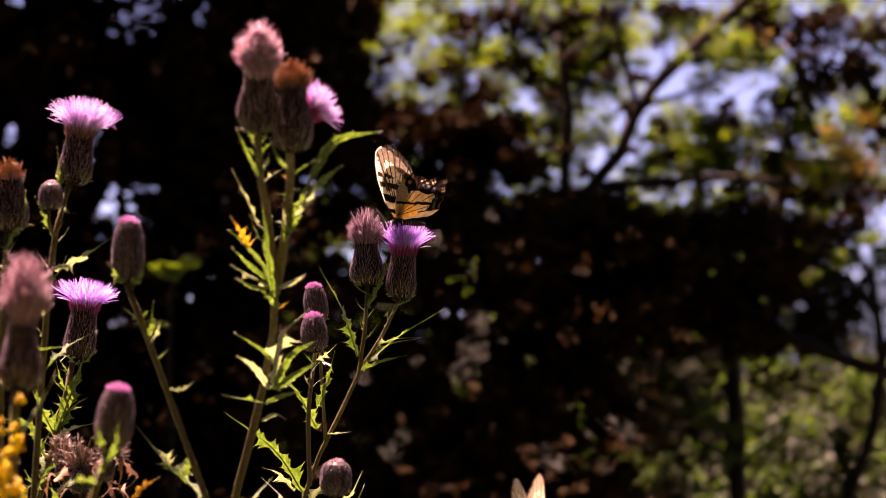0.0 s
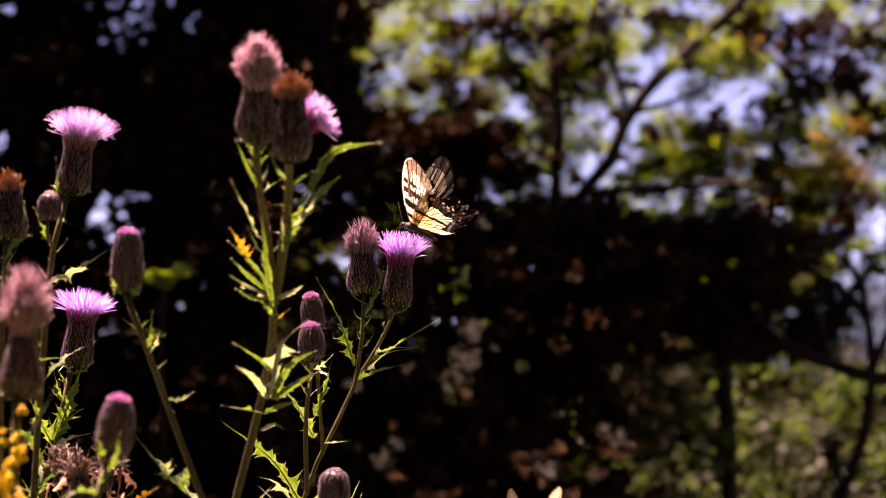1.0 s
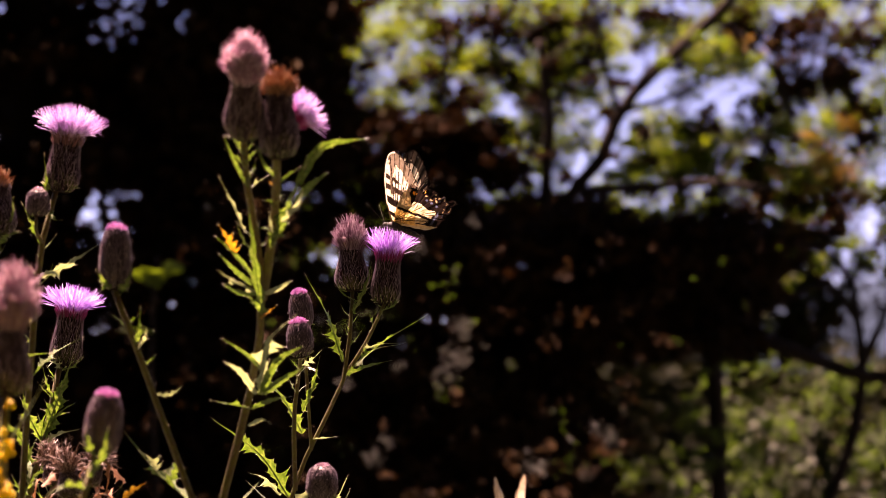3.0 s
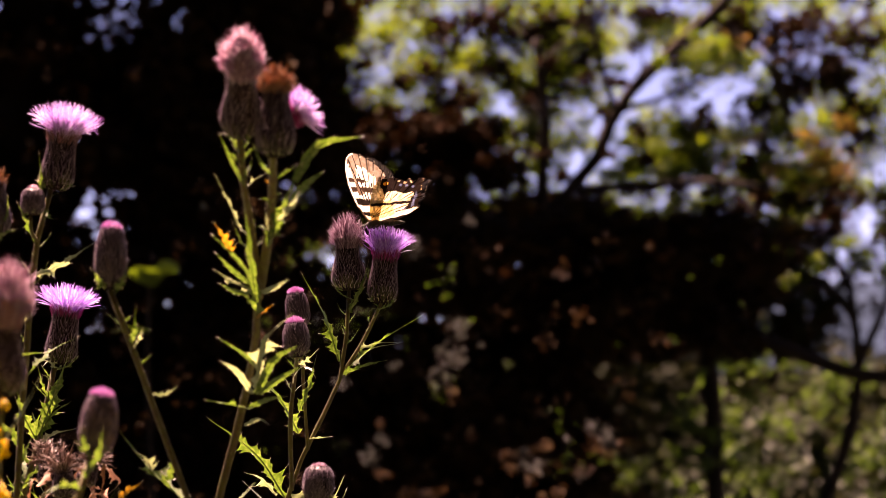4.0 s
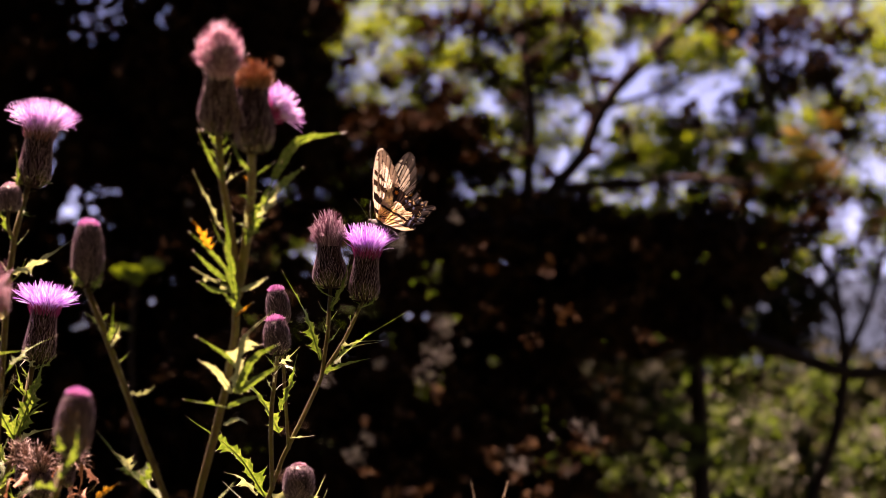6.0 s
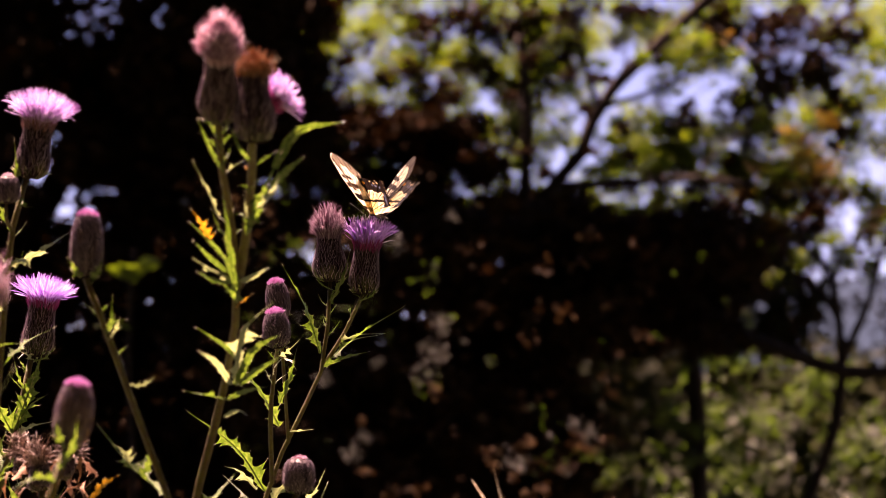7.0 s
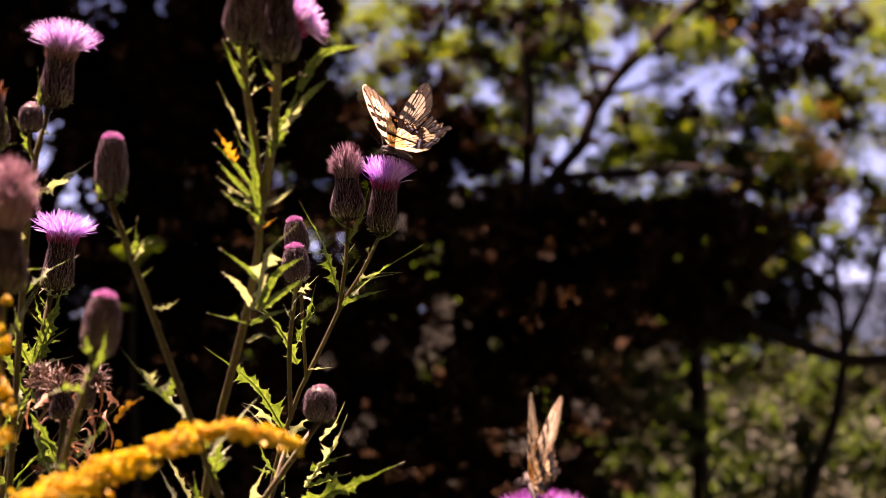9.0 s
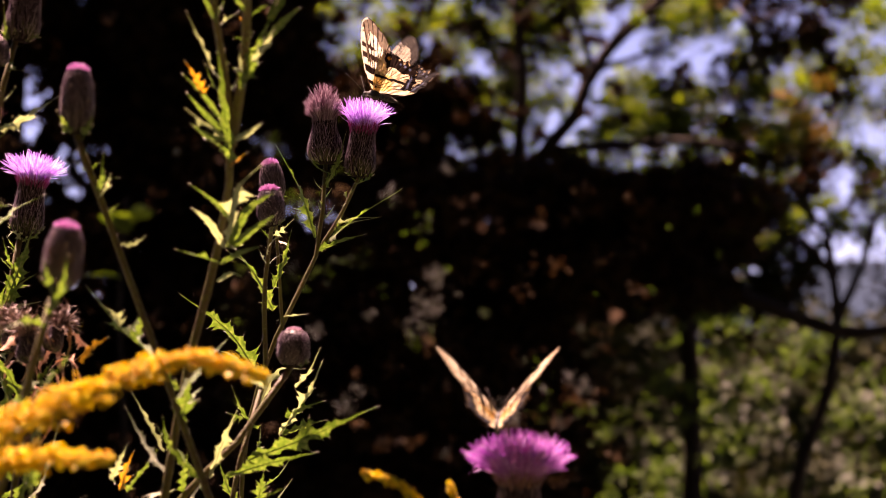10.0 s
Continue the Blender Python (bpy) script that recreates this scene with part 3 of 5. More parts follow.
# Dark copy of the crown leaves; their shade is in the colour.
leaves("shade_tinted_crown", t2, clumps((
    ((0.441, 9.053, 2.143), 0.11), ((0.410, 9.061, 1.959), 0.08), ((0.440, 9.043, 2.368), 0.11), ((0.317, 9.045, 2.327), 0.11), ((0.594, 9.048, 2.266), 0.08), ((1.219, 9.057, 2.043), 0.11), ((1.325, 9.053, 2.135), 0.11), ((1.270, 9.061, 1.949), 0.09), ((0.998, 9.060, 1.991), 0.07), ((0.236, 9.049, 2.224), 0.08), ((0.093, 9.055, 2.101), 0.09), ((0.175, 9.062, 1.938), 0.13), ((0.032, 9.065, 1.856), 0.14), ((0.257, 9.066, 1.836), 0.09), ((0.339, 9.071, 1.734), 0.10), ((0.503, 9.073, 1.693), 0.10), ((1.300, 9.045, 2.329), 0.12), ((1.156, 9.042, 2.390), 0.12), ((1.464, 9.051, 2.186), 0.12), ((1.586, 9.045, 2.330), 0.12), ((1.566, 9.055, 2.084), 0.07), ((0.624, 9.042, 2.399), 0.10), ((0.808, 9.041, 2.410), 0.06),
    ((0.639, 8.970, 1.738), 0.06), ((0.781, 8.969, 1.765), 0.06), ((0.923, 8.970, 1.759), 0.06), ((1.064, 8.969, 1.770), 0.07), ((1.206, 8.970, 1.750), 0.07), ((1.348, 8.970, 1.740), 0.08), ((1.510, 8.970, 1.750), 0.08), ((0.822, 8.974, 1.648), 0.05), ((1.287, 8.976, 1.608), 0.08), ((1.449, 8.974, 1.649), 0.06), ((0.091, 8.945, 2.313), 0.09), ((0.202, 8.942, 2.384), 0.09), ((0.304, 8.951, 2.182), 0.07), ((0.031, 8.952, 2.172), 0.08), ((1.407, 8.944, 2.347), 0.09), ((1.498, 8.950, 2.205), 0.08), ((1.326, 8.949, 2.225), 0.08), ((1.570, 8.961, 1.953), 0.07), ((1.185, 8.965, 1.871), 0.06), ((1.023, 8.957, 2.053), 0.05), ((0.169, 8.955, 2.087), 0.05), ((0.270, 8.959, 2.006), 0.045), ((0.461, 8.963, 1.906), 0.025)), 150) + scatter(-0.35, 1.9, 1.6, 2.6, 9.1, 9.7, 60, 0.08, 40, 23, sky_holes, 9.5) + scatter(-0.4, 0.65, 1.60, 1.72, 8.8, 9.4, 60, 0.09, 60, 26) + scatter(-0.42, 0.12, 1.6, 2.12, 8.9, 9.7, 62, 0.10, 75, 29) + scatter(-0.25, 0.30, 1.68, 2.02, 8.7, 9.1, 40, 0.09, 80, 30) + scatter(-0.46, 0.10, 1.9, 2.5, 8.8, 9.4, 9, 0.07, 50, 91, [(-0.29, 2.23, 0.06), (-0.13, 2.31, 0.07), (0.05, 2.16, 0.07), (-0.30, 2.38, 0.05)]) + scatter(0.36, 1.10, 1.76, 2.30, 8.6, 8.8, 12, 0.03, 22, 101), M_SHADE_LEAF, 0.045, 66)

rng = random.Random(405)
for a, b in (((0.687, 8.807, 2.037), (1.019, 8.746, 2.290)), ((0.777, 8.803, 2.136), (0.786, 8.793, 2.375)), ((0.608, 8.816, 1.838), (0.901, 8.757, 2.032)), ((0.588, 8.814, 1.877), (0.347, 8.757, 2.051)), ((0.439, 8.808, 2.016), (0.229, 8.801, 2.175)), ((0.435, 8.813, 1.897), (0.631, 8.856, 2.062)), ((1.021, 8.768, 1.785), (1.198, 8.761, 1.954)), ((0.881, 8.755, 2.092), (1.000, 8.761, 1.953)), ((1.218, 8.751, 2.191), (1.455, 8.746, 2.291)), ((1.297, 8.761, 1.954), (1.495, 8.765, 1.856)), ((0.902, 8.768, 1.779), (1.001, 8.775, 1.637)), ((0.428, 8.800, 2.215), (0.587, 8.793, 2.355))):
    va, vb = Vector(a), Vector(b)
    bend = Vector((rng.uniform(-0.05, 0.05), 0, rng.uniform(-0.05, 0.05)))
    limb(t2, [a, va.lerp(vb, 0.5) + bend, b], 0.006, 0.002, "twig", 8)
    for _ in range(3):
        c = va.lerp(vb, rng.uniform(0.3, 0.9)) + bend * 0.5
        limb(t2, [c, c + Vector((rng.uniform(-0.12, 0.12), rng.uniform(-0.05, 0.05), rng.uniform(-0.02, 0.14)))], 0.003, 0.0015, "twig", 4)

# thicket with shade put into its main leaf colour
t3 = thing("shrub", (0.6, 7.0, 0), "dense thicket of shade-coloured leaves with brown and olive ones", "shrub", "shrubs of the wood edge")
leaves("foliage", t3, scatter(-0.42, 0.46, 0.2, 1.52, 6.5, 7.6, 330, 0.13, 85, 31, [(-0.30, 1.42, 0.12)]) + scatter(0.4, 0.90, 1.20, 1.55, 6.5, 7.2, 120, 0.09, 80, 33), M_SHADE_LEAF, 0.05, 7)
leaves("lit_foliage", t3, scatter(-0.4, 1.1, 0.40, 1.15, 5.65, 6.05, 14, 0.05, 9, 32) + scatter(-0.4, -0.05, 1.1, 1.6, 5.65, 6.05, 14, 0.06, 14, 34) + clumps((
    ((0.525, 5.884, 0.900), 0.05), ((0.485, 5.886, 0.867), 0.045), ((0.578, 5.883, 0.934), 0.05), ((0.459, 5.883, 0.920), 0.03), ((0.637, 5.876, 1.079), 0.03), ((0.022, 5.876, 1.091), 0.022), ((0.088, 5.875, 1.104), 0.02), ((0.048, 5.865, 1.329), 0.035), ((0.074, 5.864, 1.368), 0.035), ((0.642, 5.984, 1.363), 0.02), ((0.710, 5.983, 1.395), 0.022), ((0.764, 5.987, 1.294), 0.025), ((0.825, 5.989, 1.253), 0.025), ((0.602, 5.991, 1.199), 0.02), ((0.467, 5.991, 1.198), 0.012), ((0.101, 5.869, 1.249), 0.03), ((-0.137, 5.864, 1.355), 0.03), ((-0.031, 5.871, 1.196), 0.025), ((0.432, 5.883, 0.933), 0.03), ((0.327, 5.884, 0.904), 0.03), ((-0.189, 5.882, 0.958), 0.03), ((-0.257, 5.861, 1.420), 0.03)), 80), M_BUSH, 0.010, 8, "", 0.5)
leaves("dry_foliage", t3, scatter(-0.5, 0.62, 0.45, 1.45, 6.0, 6.35, 120, 0.045, 14, 35) + scatter(-1.1, -0.3, 0.7, 1.95, 6.0, 6.35, 60, 0.04, 12, 37) + scatter(-0.3, 0.5, 0.75, 1.10, 5.7, 6.0, 22, 0.03, 14, 38), M_BROWN, 0.012, 88, "", 0.4)
# Pale grey leaf clumps; some stand in for gaps of sky.
leaves("pale_patch_foliage", t3, clumps((((0.274, 5.884, 0.909), 0.028), ((0.241, 5.884, 0.913), 0.015), ((0.377, 5.884, 0.893), 0.020), ((0.399, 5.879, 1.006), 0.022), ((0.430, 5.881, 0.978), 0.030), ((0.340, 5.881, 0.975), 0.012), ((-0.123, 5.883, 0.932), 0.03), ((-0.090, 5.881, 0.972), 0.02), ((0.114, 5.859, 1.481), 0.02), ((0.141, 5.871, 1.197), 0.012), ((0.085, 5.870, 1.230), 0.035), ((0.072, 5.872, 1.170), 0.04), ((0.042, 5.875, 1.117), 0.03), ((-0.190, 5.875, 1.106), 0.025), ((-0.246, 5.869, 1.249), 0.02), ((-0.019, 5.861, 1.421), 0.03), ((-0.064, 5.873, 1.143), 0.02), ((0.244, 5.882, 0.946), 0.012), ((-0.508, 5.857, 1.519), 0.016)), 330), M_PALE_PATCH, 0.009, 89, "", 0.2)

# sunlit bush
t4 = thing("shrub", (1.4, 9.0, 0), "grey-green sunlit bush at the wood edge", "shrub", "shrubs of the wood edge")
limb(t4, [(0.83, 7.2, 0), (0.845, 7.212, 0.753), (0.837, 7.199, 1.047), (0.820, 7.192, 1.209)], 0.036, 0.022, "trunk")
limb(t4, [(0.830, 7.140, 1.241), (0.991, 7.142, 1.209), (1.120, 7.144, 1.158), (1.281, 7.146, 1.113), (1.474, 7.145, 1.130)], 0.022, 0.018)
limb(t4, [(1.12, 7.2, 0), (1.161, 7.212, 0.753), (1.234, 7.203, 0.951), (1.257, 7.195, 1.145), (1.224, 7.183, 1.404)], 0.028, 0.012)
# Shade-coloured leaves fill the back and the inside of the bush.
leaves("shade_tinted_foliage", t4, scatter(0.5, 2.4, 0.1, 1.12, 9.3, 10.4, 320, 0.16, 70, 42) + scatter(1.0, 1.45, 1.2, 1.62, 8.9, 9.8, 60, 0.12, 60, 44), M_DEEP, 0.06, 10)
leaves("foliage", t4, scatter(0.90, 1.9, 0.1, 1.16, 7.35, 8.0, 85, 0.09, 34, 41) + scatter(0.62, 0.9, 0.1, 0.84, 7.4, 8.0, 20, 0.07, 18, 43) + scatter(0.74, 0.94, 0.4, 1.18, 6.85, 7.12, 18, 0.05, 26, 50), M_BUSH, 0.026, 9, "", 0.4, 0.45)
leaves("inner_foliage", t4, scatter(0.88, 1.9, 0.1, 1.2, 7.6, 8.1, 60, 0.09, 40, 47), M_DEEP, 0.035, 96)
leaves("back_foliage", t4, scatter(0.85, 2.3, 0.2, 1.0, 8.2, 9.0, 80, 0.12, 60, 48), M_BUSH, 0.035, 97, "", 0.4, 0.45)

limb(t4, [(1.224, 7.183, 1.404), (1.127, 7.180, 1.485), (1.046, 7.179, 1.501)], 0.010, 0.005)
limb(t4, [(1.241, 7.189, 1.275), (1.160, 7.185, 1.371), (1.046, 7.186, 1.339), (0.966, 7.189, 1.274)], 0.010, 0.004)
limb(t4, [(1.257, 7.195, 1.145), (1.338, 7.186, 1.339), (1.386, 7.178, 1.534)], 0.014, 0.006)
leaves("sparse_foliage", t4, scatter(1.10, 1.50, 1.05, 1.75, 8.6, 9.4, 70, 0.10, 30, 46) + scatter(1.45, 1.95, 1.15, 1.75, 8.6, 9.4, 48, 0.10, 18, 45) + scatter(1.32, 1.75, 1.40, 1.80, 8.7, 9.3, 9, 0.07, 34, 98), M_SHADE_LEAF, 0.04, 99)

# wood farther back, in leaves coloured as shade
t6 = thing("woodland", (-1, 14, 0), "wood farther back behind the trees, shade put into its leaf colour", "wood")
leaves("foliage", t6, scatter(-6, 1.5, 0.1, 1.9, 13, 15, 700, 0.35, 60, 51, [(-0.60, 1.85, 0.42), (-1.93, 2.1, 0.95), (-2.4, 2.1, 0.6)]) + scatter(-7, -1.2, 1.4, 5, 13, 15, 300, 0.5, 60, 52, [(-1.40, 3.0, 0.5), (-1.78, 3.05, 0.45), (-2.4, 2.35, 0.8), (-1.93, 2.15, 0.95)]), M_SHADE_LEAF, 0.14, 13)

# unseen leaves around and above, added to block sky light from behind
t5 = thing("woodland", (0, -8, 0), "unseen ring of dark leaves added to block sky light", "wood")
rng = random.Random(77)
ring = []
for _ in range(900):
    a = rng.uniform(math.radians(165), math.radians(380))
    r = rng.uniform(5.5, 9)
    ring.append(((r * math.cos(a), r * math.sin(a), rng.uniform(0.3, 8)), (1.0, 1.0, 0.8), 55))
leaves("foliage", t5, ring + scatter(-6, 6, 4.5, 9, -8, -3, 110, 0.9, 60, 78), M_SHADE_LEAF, 0.42, 12)

# ---- thistles ----
# sharp plant with two heads
p1 = thing("thistle", (-0.112, 1.805, -0.040), "thistle with a fresh purple bloom beside a faded head", "thistle", "thistles")
stem(p1, [(-0.112, 1.805, -0.040), (-0.105, 1.784, 0.804), (-0.099, 1.784, 1.050), (-0.084, 1.782, 1.090), (-0.069, 1.781, 1.119), (-0.060, 1.790, 1.140), (-0.056, 1.789, 1.168), (-0.054, 1.787, 1.202)], 0.0025, 0.0014)
stem(p1, [(-0.060, 1.790, 1.141), (-0.045, 1.789, 1.164), (-0.031, 1.787, 1.193)], 0.0014, 0.0012, "branch", 20)
flower_head(p1, (-0.054, 1.787, 1.202), (-0.055, 1.786, 1.232), 0.0117, "faded", 0.74, 0.028, 1500, M_DUSKY, 2, "faded pinkish-brown head", 0.17)
flower_head(p1, (-0.031, 1.787, 1.193), (-0.028, 1.786, 1.226), 0.0103, "bloom", 0.72, 0.022, 620, M_PURPLE, 3, "fresh purple bloom")
stem(p1, [(-0.092, 1.733, 1.062), (-0.092, 1.721, 1.117), (-0.088, 1.709, 1.148), (-0.086, 1.689, 1.156)], 0.0016, 0.0013, "branch", 20)
flower_head(p1, (-0.086, 1.689, 1.154), (-0.088, 1.688, 1.178), 0.0087, "bud", 0.35, 0.0055, 420, M_MAGENTA, 4, "closed bud with a magenta tip")
stem(p1, [(-0.083, 1.782, 1.088), (-0.085, 1.770, 1.124), (-0.087, 1.759, 1.164)], 0.0013, 0.0011, "branch", 20)
flower_head(p1, (-0.088, 1.758, 1.174), (-0.091, 1.757, 1.200), 0.0081, "bud", 0.35, 0.0055, 420, M_MAGENTA, 5, "closed bud with a magenta tip")
leaf(p1, [(-0.061, 1.789, 1.151), (-0.070, 1.788, 1.180), (-0.087, 1.777, 1.213)], 0.012, 9, seed=1)
leaf(p1, [(-0.058, 1.790, 1.144), (-0.034, 1.789, 1.164), (-0.002, 1.778, 1.184)], 0.010, 8, seed=2)
leaf(p1, [(-0.058, 1.780, 1.142), (-0.041, 1.769, 1.149), (-0.027, 1.759, 1.152)], 0.008, 6, seed=3)
leaf(p1, [(-0.099, 1.773, 1.055), (-0.117, 1.762, 1.084), (-0.151, 1.751, 1.111)], 0.016, 8, seed=4)
leaf(p1, [(-0.089, 1.771, 1.100), (-0.101, 1.760, 1.124), (-0.116, 1.750, 1.144)], 0.012, 7, seed=5)

# tall plant in front of it
p2 = thing("thistle", (-0.152, 1.514, -0.040), "tall thistle with faded pink and brown heads", "thistle", "thistles")
stem(p2, [(-0.152, 1.514, -0.040), (-0.134, 1.495, 1.010), (-0.124, 1.493, 1.066), (-0.114, 1.491, 1.104), (-0.104, 1.469, 1.141), (-0.097, 1.448, 1.181), (-0.098, 1.426, 1.216), (-0.103, 1.405, 1.250), (-0.103, 1.373, 1.276)], 0.0040, 0.0019)
stem(p2, [(-0.097, 1.447, 1.188), (-0.091, 1.426, 1.216), (-0.086, 1.395, 1.246), (-0.084, 1.364, 1.264)], 0.0026, 0.0021, "branch")
flower_head(p2, (-0.102, 1.363, 1.275), (-0.100, 1.342, 1.304), 0.0108, "faded", 0.66, 0.033, 2300, M_FADED, 6, "faded pink head", 0.13)
flower_head(p2, (-0.082, 1.354, 1.262), (-0.082, 1.352, 1.297), 0.0102, "dry", 0.9, 0.019, 1100, M_DRY, 7, "dry brown head")
flower_head(p2, (-0.089, 1.413, 1.281), (-0.076, 1.413, 1.290), 0.0074, "bloom", 1.0, 0.017, 420, M_PINK, 8, "pink bloom leaning outward")

# budding plant
p3 = thing("thistle", (-0.026, 1.465, -0.040), "thistle with one tall unopened magenta-tipped bud", "thistle", "thistles")
stem(p3, [(-0.026, 1.465, -0.040), (-0.099, 1.447, 0.966), (-0.136, 1.442, 1.069), (-0.158, 1.440, 1.128), (-0.171, 1.438, 1.164), (-0.181, 1.427, 1.192)], 0.0028, 0.0018)
flower_head(p3, (-0.181, 1.427, 1.192), (-0.180, 1.426, 1.228), 0.0088, "bud", 0.35, 0.0055, 420, M_MAGENTA, 9, "long bud with magenta tip")

# plant with the large pink bloom
p4 = thing("thistle", (-0.266, 1.578, -0.040), "thistle with a wide pink bloom and side bud", "thistle", "thistles")
stem(p4, [(-0.266, 1.578, -0.040), (-0.254, 1.553, 1.057), (-0.247, 1.549, 1.162), (-0.241, 1.546, 1.225), (-0.232, 1.544, 1.259)], 0.0030, 0.0018)
flower_head(p4, (-0.230, 1.544, 1.257), (-0.225, 1.543, 1.289), 0.0102, "bloom", 0.98, 0.023, 900, M_PINK, 10, "wide pink bloom", band=M_FRINGE)
stem(p4, [(-0.241, 1.546, 1.225), (-0.243, 1.535, 1.233), (-0.243, 1.535, 1.242)], 0.0013, 0.001, "branch", 10)
flower_head(p4, (-0.242, 1.535, 1.241), (-0.242, 1.534, 1.258), 0.0070, "closed", 0.2, 0.003, 60, M_FADED, 11, "small closed bud")

# plant with the second pink bloom
p5 = thing("thistle", (-0.297, 1.763, -0.040), "thistle with a fresh pink-purple bloom", "thistle", "thistles")
stem(p5, [(-0.297, 1.763, -0.040), (-0.279, 1.733, 1.053), (-0.267, 1.732, 1.097), (-0.256, 1.729, 1.148)], 0.0030, 0.002)
flower_head(p5, (-0.253, 1.729, 1.149), (-0.248, 1.728, 1.185), 0.0106, "bloom", 1.0, 0.021, 620, M_PURPLE, 12, "fresh purple bloom")

# near bud
p6 = thing("thistle", (-0.190, 1.288, -0.040), "thistle with a plump unopened bud", "thistle", "thistles")
stem(p6, [(-0.190, 1.288, -0.040), (-0.178, 1.272, 1.079), (-0.171, 1.271, 1.102)], 0.0025, 0.0018)
flower_head(p6, (-0.169, 1.271, 1.103), (-0.165, 1.270, 1.134), 0.0091, "bud", 0.35, 0.0055, 420, M_MAGENTA, 13, "plump bud with magenta tip")

# near faded head
p7 = thing("thistle", (-0.219, 1.258, -0.040), "thistle with a faded pink head", "thistle", "thistles")
stem(p7, [(-0.219, 1.258, -0.040), (-0.214, 1.242, 1.080), (-0.212, 1.239, 1.137)], 0.003, 0.0022)
flower_head(p7, (-0.211, 1.239, 1.134), (-0.209, 1.238, 1.166), 0.0101, "faded", 0.55, 0.040, 1800, M_ROSY, 14, "faded pink head", 0.12)

# low bud on an oblique stalk
p8 = thing("thistle", (-0.206, 1.574, -0.040), "thistle with a low grey-purple bud", "thistle", "thistles")
stem(p8, [(-0.206, 1.574, -0.040), (-0.123, 1.554, 0.996), (-0.096, 1.552, 1.023), (-0.078, 1.561, 1.050), (-0.067, 1.560, 1.065)], 0.0034, 0.0018)
flower_head(p8, (-0.067, 1.560, 1.064), (-0.066, 1.559, 1.086), 0.0092, "closed", 0.3, 0.0035, 160, M_FADED, 15, "closed grey-purple bud")

# low plant with the broad purple bloom
p9 = thing("thistle", (0.068, 1.447, -0.040), "thistle with a broad deep purple bloom", "thistle", "thistles")
stem(p9, [(0.068, 1.447, -0.040), (0.065, 1.433, 0.926), (0.063, 1.431, 0.974)], 0.0032, 0.0024)
flower_head(p9, (0.063, 1.431, 0.974), (0.063, 1.430, 1.001), 0.0132, "bloom", 1.15, 0.029, 1700, M_DEEP_PURPLE, 16, "broad deep purple bloom", 0.13, M_FRINGE)


# leaves of the tall plant
for i, (a, b, c, w, pale) in enumerate((
    ((-0.090, 1.416, 1.216), (-0.080, 1.405, 1.240), (-0.070, 1.394, 1.260), 0.010, 0),
    ((-0.074, 1.398, 1.252), (-0.060, 1.394, 1.272), (-0.036, 1.393, 1.277), 0.013, 0),
    ((-0.076, 1.405, 1.242), (-0.066, 1.395, 1.251), (-0.057, 1.384, 1.257), 0.010, 0),
    ((-0.083, 1.405, 1.230), (-0.074, 1.385, 1.239), (-0.070, 1.375, 1.245), 0.009, 1),
    ((-0.102, 1.395, 1.250), (-0.108, 1.374, 1.262), (-0.113, 1.363, 1.275), 0.006, 0),
    ((-0.086, 1.374, 1.254), (-0.091, 1.354, 1.261), (-0.094, 1.344, 1.269), 0.006, 0),
    ((-0.106, 1.416, 1.227), (-0.112, 1.405, 1.242), (-0.118, 1.394, 1.255), 0.007, 1),
    ((-0.102, 1.437, 1.201), (-0.110, 1.406, 1.212), (-0.119, 1.386, 1.221), 0.008, 0),
    ((-0.102, 1.437, 1.196), (-0.110, 1.407, 1.203), (-0.117, 1.386, 1.211), 0.007, 0),
    ((-0.100, 1.437, 1.192), (-0.109, 1.397, 1.196), (-0.116, 1.367, 1.201), 0.008, 1),
    ((-0.099, 1.437, 1.190), (-0.107, 1.407, 1.190), (-0.114, 1.377, 1.194), 0.008, 0),
    ((-0.097, 1.447, 1.190), (-0.087, 1.427, 1.193), (-0.078, 1.407, 1.197), 0.008, 1),
    ((-0.097, 1.443, 1.179), (-0.099, 1.406, 1.209), (-0.102, 1.395, 1.242), 0.011, 0),
    ((-0.099, 1.459, 1.148), (-0.106, 1.429, 1.156), (-0.117, 1.408, 1.164), 0.008, 0),
    ((-0.102, 1.470, 1.132), (-0.109, 1.439, 1.145), (-0.116, 1.409, 1.151), 0.009, 1),
    ((-0.099, 1.470, 1.132), (-0.092, 1.438, 1.164), (-0.075, 1.418, 1.179), 0.014, 1),
    ((-0.100, 1.470, 1.132), (-0.086, 1.439, 1.153), (-0.072, 1.419, 1.160), 0.011, 0),
    ((-0.098, 1.470, 1.132), (-0.084, 1.439, 1.141), (-0.071, 1.419, 1.148), 0.010, 0),
    ((-0.104, 1.480, 1.123), (-0.114, 1.450, 1.126), (-0.125, 1.420, 1.129), 0.009, 0),
    ((-0.104, 1.480, 1.124), (-0.090, 1.450, 1.129), (-0.080, 1.430, 1.131), 0.008, 0),
    ((-0.107, 1.481, 1.113), (-0.097, 1.460, 1.117), (-0.091, 1.440, 1.115), 0.007, 1),
)):
    leaf(p2, [a, b, c], w, 6, M_PALE if pale else M_LEAF, seed=40 + i, lobes=0.6 if i % 3 else 0.7)
leaf(p2, [(-0.110, 1.406, 1.213), (-0.113, 1.396, 1.220), (-0.118, 1.385, 1.228)], 0.007, 5, M_LEAF_TURN, seed=70)

